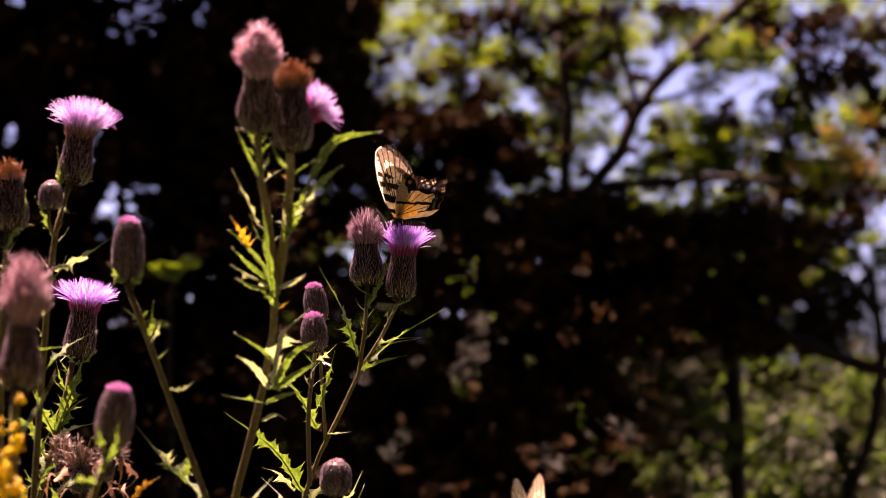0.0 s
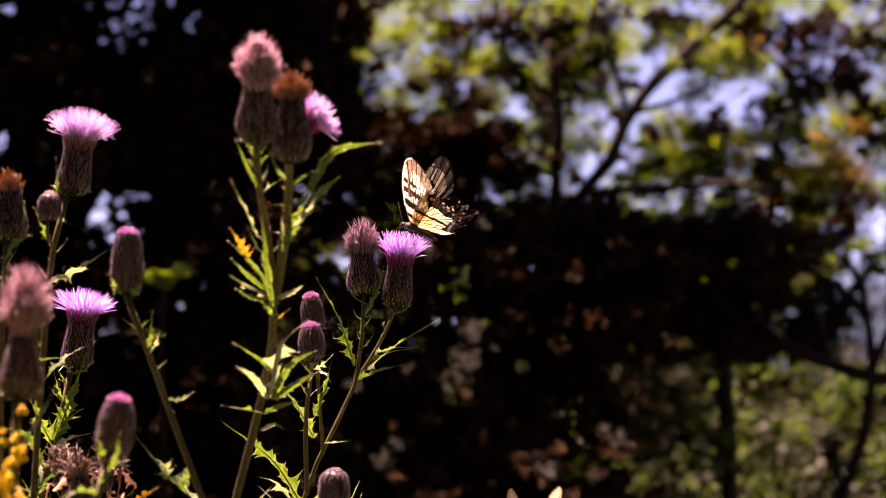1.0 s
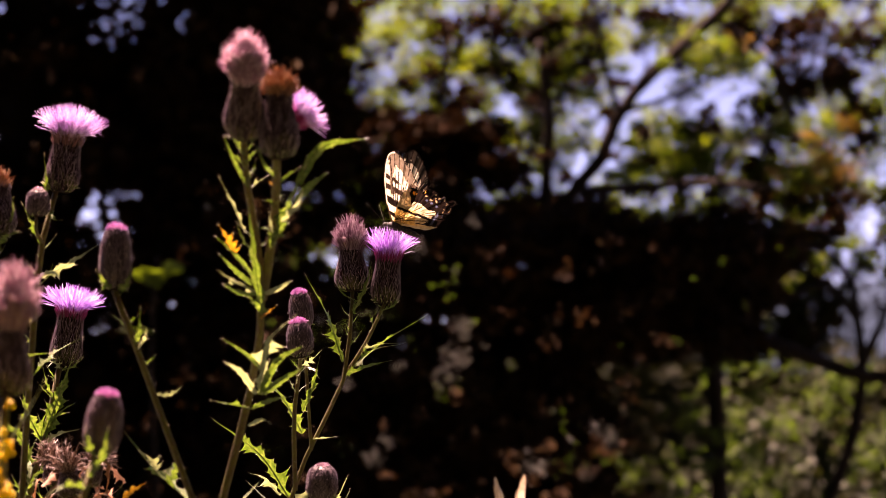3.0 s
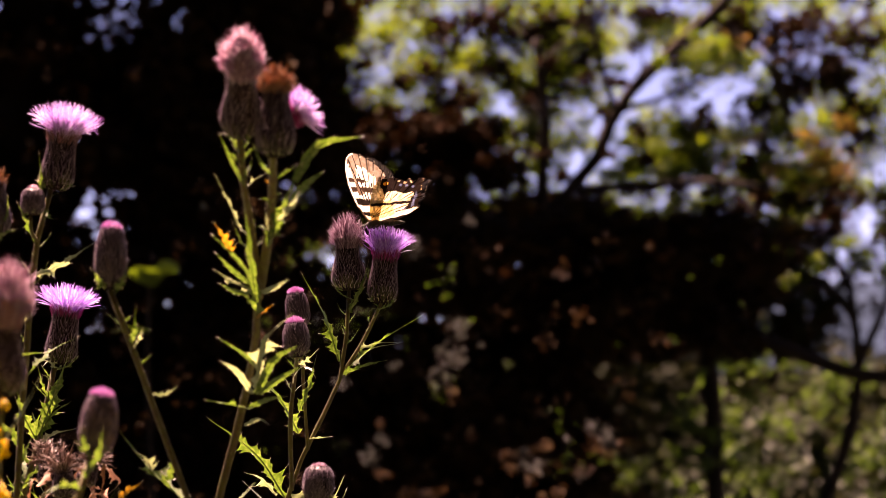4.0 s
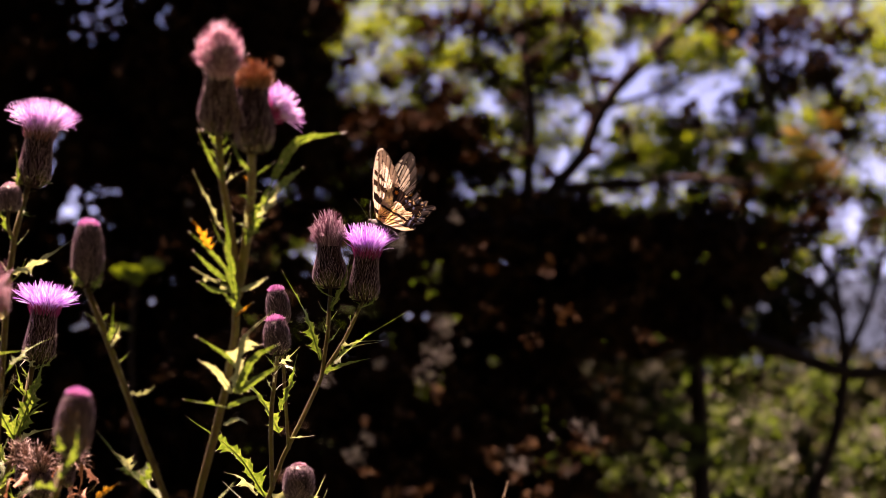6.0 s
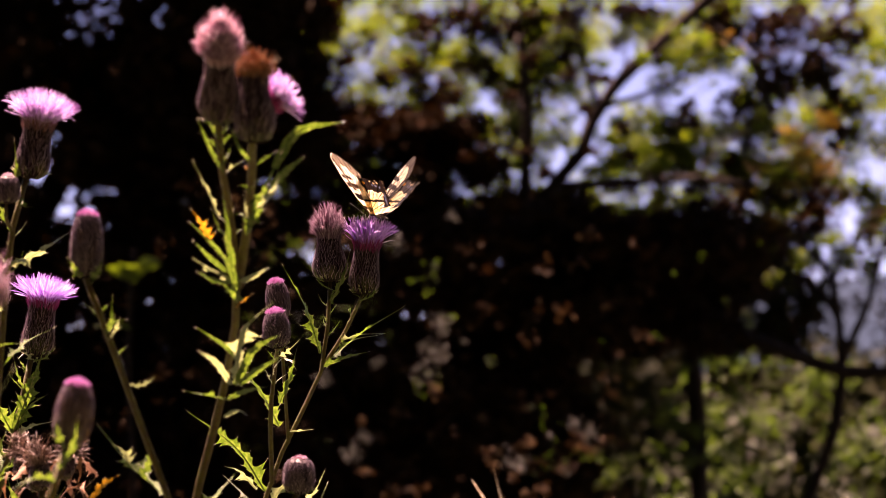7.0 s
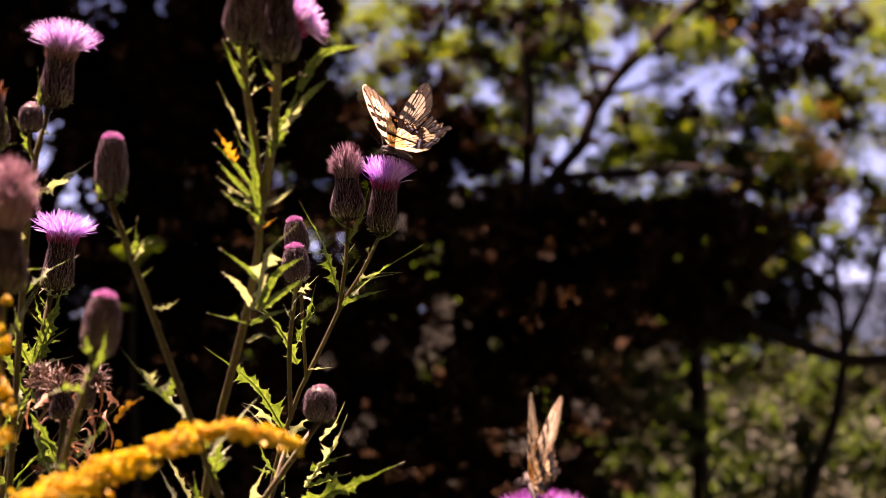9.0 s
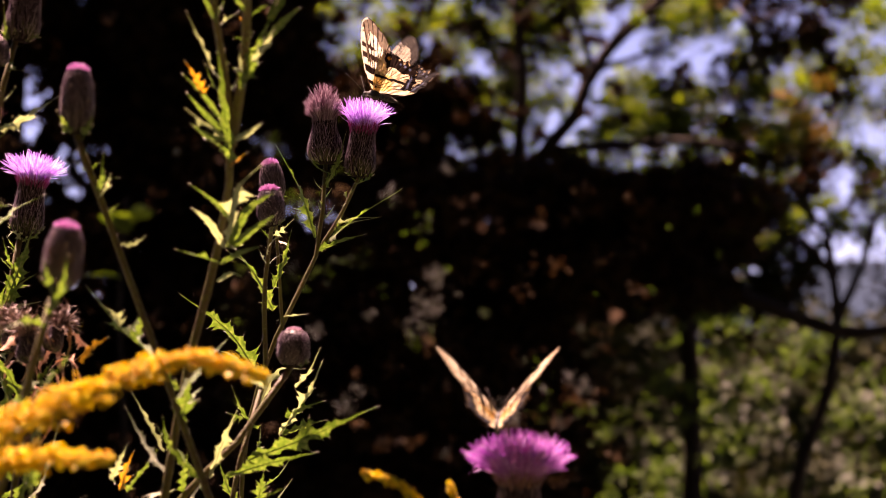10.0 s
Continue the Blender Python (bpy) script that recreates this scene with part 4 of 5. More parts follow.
# more leaves of the sharp plant
for i, (a, b, c, w, pale) in enumerate((
    ((-0.054, 1.788, 1.186), (-0.045, 1.777, 1.204), (-0.040, 1.776, 1.222), 0.006, 0),
    ((-0.053, 1.787, 1.196), (-0.062, 1.777, 1.202), (-0.065, 1.777, 1.210), 0.005, 0),
    ((-0.034, 1.788, 1.188), (-0.024, 1.777, 1.192), (-0.019, 1.777, 1.198), 0.006, 0),
    ((-0.052, 1.789, 1.148), (-0.038, 1.779, 1.160), (-0.019, 1.769, 1.164), 0.007, 1),
    ((-0.046, 1.789, 1.160), (-0.034, 1.779, 1.164), (-0.017, 1.779, 1.165), 0.005, 1),
    ((-0.084, 1.782, 1.096), (-0.074, 1.772, 1.097), (-0.066, 1.772, 1.098), 0.005, 1),
    ((-0.089, 1.771, 1.116), (-0.082, 1.760, 1.132), (-0.076, 1.749, 1.154), 0.008, 0),
    ((-0.088, 1.709, 1.148), (-0.079, 1.699, 1.153), (-0.073, 1.699, 1.159), 0.006, 1),
    ((-0.091, 1.731, 1.109), (-0.102, 1.710, 1.129), (-0.115, 1.690, 1.138), 0.010, 0),
    ((-0.087, 1.769, 1.148), (-0.079, 1.760, 1.144), (-0.077, 1.760, 1.140), 0.006, 1),
    ((-0.105, 1.773, 1.056), (-0.117, 1.763, 1.070), (-0.125, 1.753, 1.073), 0.009, 1),
    ((-0.070, 1.694, 1.049), (-0.060, 1.673, 1.061), (-0.054, 1.663, 1.074), 0.010, 1),
)):
    leaf(p1, [a, b, c], w, 6, M_PALE if pale else M_LEAF, seed=80 + i, lobes=0.72)

# low leafy stalks in the gap between the plants
for i, (a, b, c, w, pale) in enumerate((
    ((-0.080, 1.672, 1.019), (-0.061, 1.661, 1.045), (-0.052, 1.650, 1.066), 0.014, 1),
    ((-0.078, 1.672, 1.019), (-0.061, 1.661, 1.026), (-0.050, 1.651, 1.029), 0.010, 0),
    ((-0.076, 1.672, 1.030), (-0.063, 1.661, 1.037), (-0.051, 1.651, 1.041), 0.009, 0),
    ((-0.093, 1.553, 1.008), (-0.058, 1.531, 1.022), (-0.016, 1.520, 1.041), 0.015, 0),
    ((-0.106, 1.553, 0.998), (-0.078, 1.522, 1.008), (-0.051, 1.501, 1.015), 0.016, 0),
    ((-0.090, 1.604, 0.979), (-0.087, 1.593, 0.991), (-0.085, 1.583, 1.000), 0.009, 0),
    ((-0.132, 1.554, 0.989), (-0.129, 1.533, 1.004), (-0.126, 1.523, 1.016), 0.009, 0),
    ((-0.165, 1.555, 0.989), (-0.153, 1.534, 1.004), (-0.143, 1.523, 1.017), 0.010, 0),
    ((-0.145, 1.573, 1.012), (-0.155, 1.573, 1.031), (-0.165, 1.572, 1.049), 0.006, 1),
    ((-0.175, 1.555, 0.996), (-0.167, 1.534, 1.009), (-0.162, 1.524, 1.018), 0.009, 1),
    ((-0.140, 1.554, 0.989), (-0.145, 1.504, 0.989), (-0.152, 1.475, 0.983), 0.012, 1),
    ((-0.100, 1.612, 1.031), (-0.104, 1.602, 1.033), (-0.109, 1.602, 1.035), 0.006, 0),
    ((-0.084, 1.611, 1.049), (-0.096, 1.601, 1.056), (-0.115, 1.601, 1.073), 0.009, 1),
)):
    leaf(p8, [a, b, c], w, 7, M_PALE if pale else M_LEAF, seed=110 + i, lobes=0.68)
stem(p8, [(-0.106, 1.653, -0.040), (-0.107, 1.640, 0.832), (-0.110, 1.654, 0.979), (-0.095, 1.662, 1.034), (-0.091, 1.661, 1.048)], 0.002, 0.0016, "branch", 24)
leaf(p8, [(-0.167, 1.535, 0.991), (-0.163, 1.524, 1.003), (-0.157, 1.514, 1.015)], 0.009, 6, M_LEAF_TURN, seed=130)

# leaves of the budding plant
for i, (a, b, c, w, pale) in enumerate((
    ((-0.170, 1.439, 1.160), (-0.167, 1.428, 1.169), (-0.166, 1.428, 1.182), 0.006, 0),
    ((-0.169, 1.439, 1.158), (-0.164, 1.428, 1.164), (-0.161, 1.418, 1.170), 0.006, 1),
    ((-0.181, 1.427, 1.192), (-0.185, 1.417, 1.196), (-0.189, 1.407, 1.203), 0.006, 0),
    ((-0.180, 1.427, 1.192), (-0.173, 1.417, 1.196), (-0.170, 1.417, 1.206), 0.006, 0),
    ((-0.138, 1.452, 1.069), (-0.160, 1.462, 1.087), (-0.178, 1.461, 1.109), 0.016, 0),
    ((-0.160, 1.462, 1.085), (-0.162, 1.451, 1.094), (-0.169, 1.451, 1.099), 0.009, 1),
    ((-0.153, 1.462, 1.079), (-0.147, 1.452, 1.089), (-0.148, 1.441, 1.096), 0.008, 0),
    ((-0.158, 1.440, 1.132), (-0.149, 1.430, 1.132), (-0.141, 1.420, 1.137), 0.004, 1),
)):
    leaf(p3, [a, b, c], w, 6, M_PALE if pale else M_LEAF, seed=140 + i, lobes=0.68)
leaf(p3, [(-0.180, 1.443, 1.067), (-0.172, 1.442, 1.076), (-0.164, 1.442, 1.081)], 0.008, 6, M_LEAF_TURN, seed=150)

# leaves below the fresh bloom, and of the plant with the wide bloom
for i, (a, b, c, w, pale) in enumerate((
    ((-0.269, 1.732, 1.095), (-0.257, 1.720, 1.122), (-0.245, 1.709, 1.152), 0.020, 0),
    ((-0.267, 1.731, 1.099), (-0.255, 1.721, 1.116), (-0.243, 1.710, 1.123), 0.013, 0),
    ((-0.270, 1.732, 1.091), (-0.256, 1.721, 1.101), (-0.240, 1.711, 1.105), 0.009, 1),
    ((-0.269, 1.732, 1.097), (-0.274, 1.721, 1.110), (-0.280, 1.711, 1.126), 0.016, 0),
    ((-0.255, 1.729, 1.146), (-0.259, 1.719, 1.151), (-0.262, 1.709, 1.147), 0.005, 1),
    ((-0.254, 1.729, 1.146), (-0.245, 1.719, 1.148), (-0.238, 1.709, 1.155), 0.005, 0),
    ((-0.260, 1.730, 1.124), (-0.264, 1.720, 1.138), (-0.266, 1.719, 1.147), 0.005, 0),
    ((-0.275, 1.733, 1.065), (-0.267, 1.723, 1.070), (-0.261, 1.713, 1.062), 0.009, 1),
    ((-0.277, 1.733, 1.058), (-0.282, 1.713, 1.066), (-0.284, 1.703, 1.073), 0.009, 0),
    ((-0.274, 1.733, 1.071), (-0.260, 1.712, 1.080), (-0.246, 1.692, 1.085), 0.009, 0),
)):
    leaf(p5, [a, b, c], w, 6, M_PALE if pale else M_LEAF, seed=160 + i, lobes=0.7)
for i, (a, b, c, w, pale) in enumerate((
    ((-0.242, 1.547, 1.204), (-0.226, 1.536, 1.210), (-0.204, 1.526, 1.223), 0.008, 1),
    ((-0.242, 1.547, 1.206), (-0.233, 1.537, 1.207), (-0.227, 1.527, 1.202), 0.006, 1),
    ((-0.241, 1.546, 1.223), (-0.247, 1.535, 1.240), (-0.250, 1.525, 1.248), 0.005, 0),
    ((-0.236, 1.545, 1.246), (-0.230, 1.535, 1.239), (-0.227, 1.535, 1.239), 0.005, 0),
    ((-0.238, 1.545, 1.251), (-0.237, 1.534, 1.266), (-0.238, 1.533, 1.279), 0.004, 0),
    ((-0.245, 1.548, 1.176), (-0.252, 1.538, 1.181), (-0.254, 1.528, 1.182), 0.007, 1),
)):
    leaf(p4, [a, b, c], w, 6, M_PALE if pale else M_LEAF, seed=180 + i, lobes=0.7)
leaf(p6, [(-0.171, 1.271, 1.101), (-0.172, 1.251, 1.110), (-0.172, 1.240, 1.117)], 0.006, 5, seed=190)
leaf(p6, [(-0.174, 1.271, 1.091), (-0.163, 1.241, 1.106), (-0.159, 1.225, 1.118)], 0.008, 5, seed=191)
leaf(p6, [(-0.175, 1.272, 1.085), (-0.184, 1.261, 1.088), (-0.194, 1.252, 1.083)], 0.010, 6, seed=192)
leaf(p7, [(-0.213, 1.241, 1.106), (-0.200, 1.220, 1.123), (-0.188, 1.209, 1.142)], 0.012, 6, M_PALE, seed=193)

# dry thistle with spent heads
p10 = thing("thistle", (-0.254, 1.586, -0.040), "dead thistle with shaggy brown seed heads", "thistle", "thistles")
stem(p10, [(-0.254, 1.586, -0.040), (-0.230, 1.565, 1.021), (-0.224, 1.563, 1.067)], 0.0028, 0.002)
flower_head(p10, (-0.224, 1.563, 1.066), (-0.226, 1.562, 1.082), 0.0080, "dry", 1.6, 0.024, 260, M_STRAW, 31, "shaggy burst seed head", 0.75)
flower_head(p10, (-0.215, 1.572, 1.073), (-0.209, 1.572, 1.087), 0.0062, "dry", 1.6, 0.022, 200, M_STRAW, 32, "shaggy burst seed head", 0.8)
flower_head(p10, (-0.239, 1.593, 1.072), (-0.242, 1.592, 1.087), 0.0062, "dry", 1.6, 0.022, 200, M_STRAW, 33, "shaggy burst seed head", 0.8)

# its withered leaves, curled and hanging
rng = random.Random(91)
for i in range(22):
    a = Vector((rng.uniform(-0.246, -0.202), rng.uniform(1.555, 1.60), rng.uniform(1.035, 1.09)))
    an, ln = rng.random() * 6.283, rng.uniform(0.014, 0.032)
    out = Vector((math.cos(an), math.sin(an), 0)) * ln
    leaf(p10, [a, a + out * 0.5 + Vector((0, 0, ln * rng.uniform(-0.1, 0.4))), a + out * rng.uniform(0.5, 0.9) + Vector((0, 0, -ln * rng.uniform(0.1, 0.7))), a + out * rng.uniform(0.1, 0.6) + Vector((0, 0, -ln * rng.uniform(0.5, 1.2)))], ln * rng.uniform(0.14, 0.3), 6, rng.choice((M_STRAW, M_DRY, M_STRAW)), seed=700 + i, lobes=0.68)

p11 = thing("thistle", (-0.270, 1.516, -0.040), "thistle with a dry brown head", "thistle", "thistles")
stem(p11, [(-0.270, 1.516, -0.040), (-0.264, 1.493, 1.066), (-0.263, 1.489, 1.161), (-0.260, 1.486, 1.227)], 0.0028, 0.0018)
flower_head(p11, (-0.260, 1.486, 1.225), (-0.259, 1.484, 1.256), 0.0115, "dry", 0.5, 0.016, 340, M_DRY, 34, "dry brown head")
leaf(p11, [(-0.262, 1.486, 1.212), (-0.253, 1.476, 1.225), (-0.242, 1.466, 1.228)], 0.007, 6, seed=200)
leaf(p11, [(-0.254, 1.486, 1.229), (-0.248, 1.475, 1.238), (-0.246, 1.465, 1.248)], 0.005, 5, seed=201)


def sprigs(parent, pts, n, size, seed):
    """Leaves set round a stem at intervals, rising and then arching over."""
    rng = random.Random(seed)
    line = smooth_line(pts, 60)
    for i in range(n):
        p = line[int(59 * (i + rng.random() * 0.8) / n)]
        an = i * 2.4 + rng.uniform(-0.5, 0.5)
        out = Vector((math.cos(an), math.sin(an) * 0.7, 0))
        ln = size * rng.uniform(0.6, 1.2)
        a, b = p + out * ln * 0.38 + Vector((0, 0, ln * rng.uniform(0.25, 0.5))), p + out * ln * rng.uniform(0.55, 0.9) + Vector((0, 0, ln * rng.uniform(0.35, 0.95)))
        leaf(parent, [p, a, b], ln * rng.uniform(0.16, 0.26), 6, rng.choice((M_LEAF, M_LEAF, M_PALE, M_LEAF, M_LEAF_TURN if i % 7 == 0 else M_LEAF)), seed=seed + i, lobes=0.66)


sprigs(p5, [(-0.288, 1.740, 0.909), (-0.279, 1.733, 1.053), (-0.272, 1.732, 1.085)], 13, 0.05, 300)
sprigs(p4, [(-0.257, 1.558, 0.951), (-0.250, 1.551, 1.106), (-0.245, 1.548, 1.176)], 10, 0.035, 320)
sprigs(p11, [(-0.264, 1.497, 0.959), (-0.264, 1.493, 1.066), (-0.263, 1.489, 1.161)], 9, 0.04, 340)
sprigs(p6, [(-0.182, 1.277, 0.973), (-0.179, 1.272, 1.068)], 6, 0.035, 360)
sprigs(p10, [(-0.239, 1.569, 0.933), (-0.230, 1.565, 1.021), (-0.225, 1.563, 1.056)], 9, 0.05, 380)
sprigs(p3, [(-0.099, 1.447, 0.966), (-0.136, 1.442, 1.069)], 4, 0.04, 400)
sprigs(p2, [(-0.138, 1.497, 0.976), (-0.129, 1.494, 1.044), (-0.124, 1.493, 1.066)], 5, 0.04, 420)
sprigs(p1, [(-0.104, 1.781, 0.884), (-0.099, 1.784, 1.043)], 9, 0.05, 440)
sprigs(p2, [(-0.102, 1.405, 1.247), (-0.103, 1.374, 1.272)], 9, 0.016, 500)
sprigs(p2, [(-0.090, 1.416, 1.216), (-0.086, 1.395, 1.243), (-0.084, 1.364, 1.261)], 12, 0.015, 520)
sprigs(p2, [(-0.098, 1.448, 1.174), (-0.098, 1.437, 1.204), (-0.101, 1.415, 1.232)], 12, 0.022, 540)
sprigs(p1, [(-0.057, 1.789, 1.160), (-0.054, 1.787, 1.198)], 7, 0.011, 560)
sprigs(p1, [(-0.042, 1.788, 1.172), (-0.031, 1.787, 1.192)], 5, 0.010, 570)
sprigs(p1, [(-0.092, 1.720, 1.125), (-0.087, 1.689, 1.152)], 6, 0.012, 580)
sprigs(p5, [(-0.265, 1.731, 1.108), (-0.256, 1.729, 1.147)], 9, 0.016, 590)
sprigs(p4, [(-0.243, 1.547, 1.197), (-0.241, 1.546, 1.225), (-0.232, 1.544, 1.256)], 9, 0.012, 610)
sprigs(p3, [(-0.164, 1.439, 1.145), (-0.171, 1.438, 1.164), (-0.180, 1.427, 1.190)], 9, 0.013, 630)
sprigs(p11, [(-0.262, 1.487, 1.195), (-0.260, 1.486, 1.224)], 6, 0.018, 650)
sprigs(p8, [(-0.140, 1.555, 0.959), (-0.106, 1.553, 1.013)], 3, 0.045, 460)

# ---- goldenrod ----
def goldenrod(base, arcs, label, seed, dense=1.0):
    """A stem with arching sprays of many tiny yellow flower heads set along their upper side."""
    rng = random.Random(seed)
    thg = thing("goldenrod", base, label, "goldenrod", "goldenrods")
    for arc, width in arcs:
        line = smooth_line(arc, 60)
        bm = bmesh.new()
        tube(bm, line, 0.0012, 0.0006, 6)
        spray = part("spray", bm, M_STEM, thg)
        verts, faces, length = [], [], sum((b - a).length for a, b in zip(line, line[1:]))
        bunches = []
        for _ in range(int(length * 4200 * dense * dense)):
            f = rng.random()
            k = min(int(f * 59), 58)
            an = rng.gauss(0, 1.0)
            side = (line[k + 1] - line[k]).normalized().cross(Vector((0, 0, 1))).normalized()
            out = Vector((0, 0, 1)) * math.cos(an) + side * math.sin(an)
            taper = 0.42 + 0.95 * (1 - f) ** 0.8
            bunches.append((line[k].lerp(line[k + 1], f * 59 - k) + out * width * taper * rng.uniform(0.1, 1.0), out, width * rng.uniform(0.10, 0.28) / dense ** 0.4 * taper))
        for _ in range(int(length * 17000 * dense)):
            mid_, out, rad_ = rng.choice(bunches)
            c = mid_ + Vector((rng.gauss(0, 0.6), rng.gauss(0, 0.6), rng.gauss(0, 0.6))) * rad_
            ax = (out + Vector((rng.gauss(0, 0.5), rng.gauss(0, 0.5), rng.gauss(0, 0.5)))).normalized()
            u = ax.orthogonal().normalized()
            v = ax.cross(u)
            r, b = rng.uniform(0.0008, 0.0015), len(verts)
            verts += [c - ax * r * 1.2] + [c + ax * r * (0.3 + 0.5 * (j % 2)) + (u * math.cos(j * 0.785) + v * math.sin(j * 0.785)) * r * (1.1 if j % 2 else 0.6) for j in range(8)] + [c + ax * r * 0.5]
            for j in range(8):
                faces += [(b, b + 1 + (j + 1) % 8, b + 1 + j), (b + 9, b + 1 + j, b + 1 + (j + 1) % 8)]
        array_part("blossom", verts, faces, M_GOLD, spray, "tiny golden-yellow flower heads", "stuff")
    return thg


g1 = goldenrod((-0.227, 1.150, -0.040), [
    ([(-0.214, 1.135, 0.999), (-0.190, 1.133, 1.027), (-0.161, 1.132, 1.043), (-0.132, 1.131, 1.056), (-0.103, 1.140, 1.067), (-0.082, 1.150, 1.067), (-0.063, 1.160, 1.061)], 0.0100),
    ([(-0.213, 1.155, 0.998), (-0.193, 1.154, 1.018), (-0.160, 1.163, 1.024), (-0.132, 1.172, 1.024)], 0.0095)], "goldenrod with arching golden-yellow sprays", 5)
stem(g1, [(-0.227, 1.150, -0.040), (-0.220, 1.138, 0.909), (-0.214, 1.135, 0.999)], 0.003, 0.0014)
g2 = goldenrod((-0.210, 1.208, -0.040), [
    ([(-0.206, 1.193, 1.051), (-0.206, 1.192, 1.083), (-0.205, 1.191, 1.105), (-0.202, 1.190, 1.132)], 0.0075),
    ([(-0.207, 1.183, 1.052), (-0.210, 1.181, 1.089), (-0.209, 1.180, 1.121)], 0.0065)], "goldenrod with an upright orange-yellow spray", 6, 0.22)
stem(g2, [(-0.210, 1.208, -0.040), (-0.207, 1.197, 0.970), (-0.206, 1.193, 1.051)], 0.003, 0.0014)
g3 = goldenrod((0.024, 1.315, -0.040), [
    ([(0.023, 1.302, 0.968), (0.008, 1.301, 0.995), (-0.005, 1.301, 1.008), (-0.022, 1.301, 1.013)], 0.0042),
    ([(0.027, 1.302, 0.968), (0.026, 1.301, 0.990), (0.022, 1.300, 1.008)], 0.0042)], "goldenrod with short golden tips", 7)
stem(g3, [(0.024, 1.315, -0.040), (0.025, 1.305, 0.884), (0.025, 1.302, 0.968)], 0.0026, 0.0014)

# sapling with broad bright leaves
sap = thing("sapling", (-0.604, 5.679, -0.040), "young sapling with broad bright green leaves", "sapling")
limb(sap, [(-0.604, 5.679, -0.040), (-0.596, 5.608, 0.815), (-0.609, 5.589, 1.243), (-0.597, 5.582, 1.394)], 0.012, 0.004, "trunk")
for i, (a, b, w) in enumerate((((-0.597, 5.586, 1.319), (-0.638, 5.483, 1.371), 0.055), ((-0.594, 5.585, 1.331), (-0.598, 5.433, 1.375), 0.06), ((-0.589, 5.584, 1.350), (-0.522, 5.483, 1.380), 0.04), ((-0.609, 5.590, 1.218), (-0.660, 5.389, 1.240), 0.03))):
    bm = bmesh.new()
    aa, bb = Vector(a), Vector(b)
    side = (bb - aa).cross(Vector((0.2, 1, 0.7))).normalized()
    nrm = side.cross(bb - aa).normalized()
    n = 9
    cols = []
    for k in range(n):
        f = k / (n - 1)
        c = aa.lerp(bb, f) - nrm * 0.02 * f * f
        ww = w * 0.5 * math.sin(math.pi * (0.06 + 0.92 * f)) ** 0.7
        cols.append([bm.verts.new(c + side * ww * q + nrm * abs(q) * ww * 0.25) for q in (-1, -0.5, 0, 0.5, 1)])
    for ca, cb in zip(cols, cols[1:]):
        for q in range(4):
            bm.faces.new((ca[q], ca[q + 1], cb[q + 1], cb[q]))
    part("leaf", bm, M_SAPLING, sap)


# ---- butterflies ----
def wing_outline(kind):
    """Outlines in centimetres: forward along the body, and outward from it."""
    if kind == "forewing":
        pts = [(0.35, 0), (0.72, 1.0), (0.95, 2.2), (0.98, 3.4), (0.80, 4.5), (0.45, 5.2), (0.10, 5.35), (-0.35, 5.15), (-0.85, 4.65), (-1.3, 4.1), (-1.65, 3.5), (-1.75, 3.0), (-1.5, 2.4), (-0.9, 1.3), (-0.4, 0.5), (-0.15, 0)]
    else:
        pts = [(0.25, 0), (0.1, 1.0), (-0.4, 2.1), (-1.1, 2.85), (-1.9, 2.95), (-2.7, 2.8), (-3.2, 2.5), (-3.55, 2.55), (-3.95, 2.25), (-4.35, 2.45), (-4.75, 2.3), (-4.4, 1.95), (-4.35, 1.6), (-4.1, 1.45), (-4.15, 1.1), (-3.75, 0.85), (-3.6, 0.5), (-3.2, 0.3), (-2.6, 0.08), (-1.2, -0.15), (0.0, -0.1)]
    if kind == "hindwing":   # the tails are worn short
        pts = [(x * 0.9, r) for x, r in pts]
    out = np.array([tuple(v)[:2] for v in smooth_line([(x, r, 0) for x, r in pts] + [(pts[0][0], pts[0][1], 0)], 190)])[:-1]
    return out


def wing_colour(kind, x, r, edge, side, worn=False):
    """Tiger-striped pattern of a wing at a place on it."""
    cream, yellow = np.array([0.59, 0.53, 0.40]), np.array([0.60, 0.40, 0.13])
    wob = 0.10 * noise.noise(Vector((x * 2.1, r * 2.1, 4.0)))
    brown = np.array([0.060, 0.036, 0.022]) if side > 0 else np.array([0.02, 0.013, 0.009])
    if side < 0:
        cream = cream * 0.95
    dark = np.array([0.008, 0.005, 0.004])
    if worn:   # scales rubbed off, so that the border has paled
        cream, yellow, brown = np.array([0.74, 0.66, 0.48]), np.array([0.74, 0.46, 0.12]), np.array([0.42, 0.33, 0.22])
    if kind == "forewing":
        c = cream * min(1.0, 0.9 + 0.1 * r)
        if r < 1.0 or x < -0.45 - 0.15 * r:
            c = yellow * 0.4 + cream * 0.6 if r < 2.2 else cream
        if abs(x + 0.02 + 0.20 * r) < 0.05 and r < 2.9:
            c = dark
        ang = math.atan2(x - 0.1, r + 0.2)
        vein = r > 1.5 and any(abs(ang - a) * r < (0.030 if side > 0 else 0.045) for a in (-0.48, -0.37, -0.27, -0.17, -0.08, 0.0, 0.07))
        if vein:
            c = dark
        for r0, back, w in ((0.95, -2.0, 0.13), (1.85, -1.6, 0.27), (2.80, -0.95, 0.21), (3.50, -0.40, 0.16)):
            lean = r0 + 0.34 * (x - 0.9)
            if abs(r - lean + wob * 0.7) < w * (1.0 if x > back + 0.4 else max(0.0, (x - back) / 0.4)):
                c = dark if side < 0 or r0 < 2 else dark * 0.7 + brown * 0.3
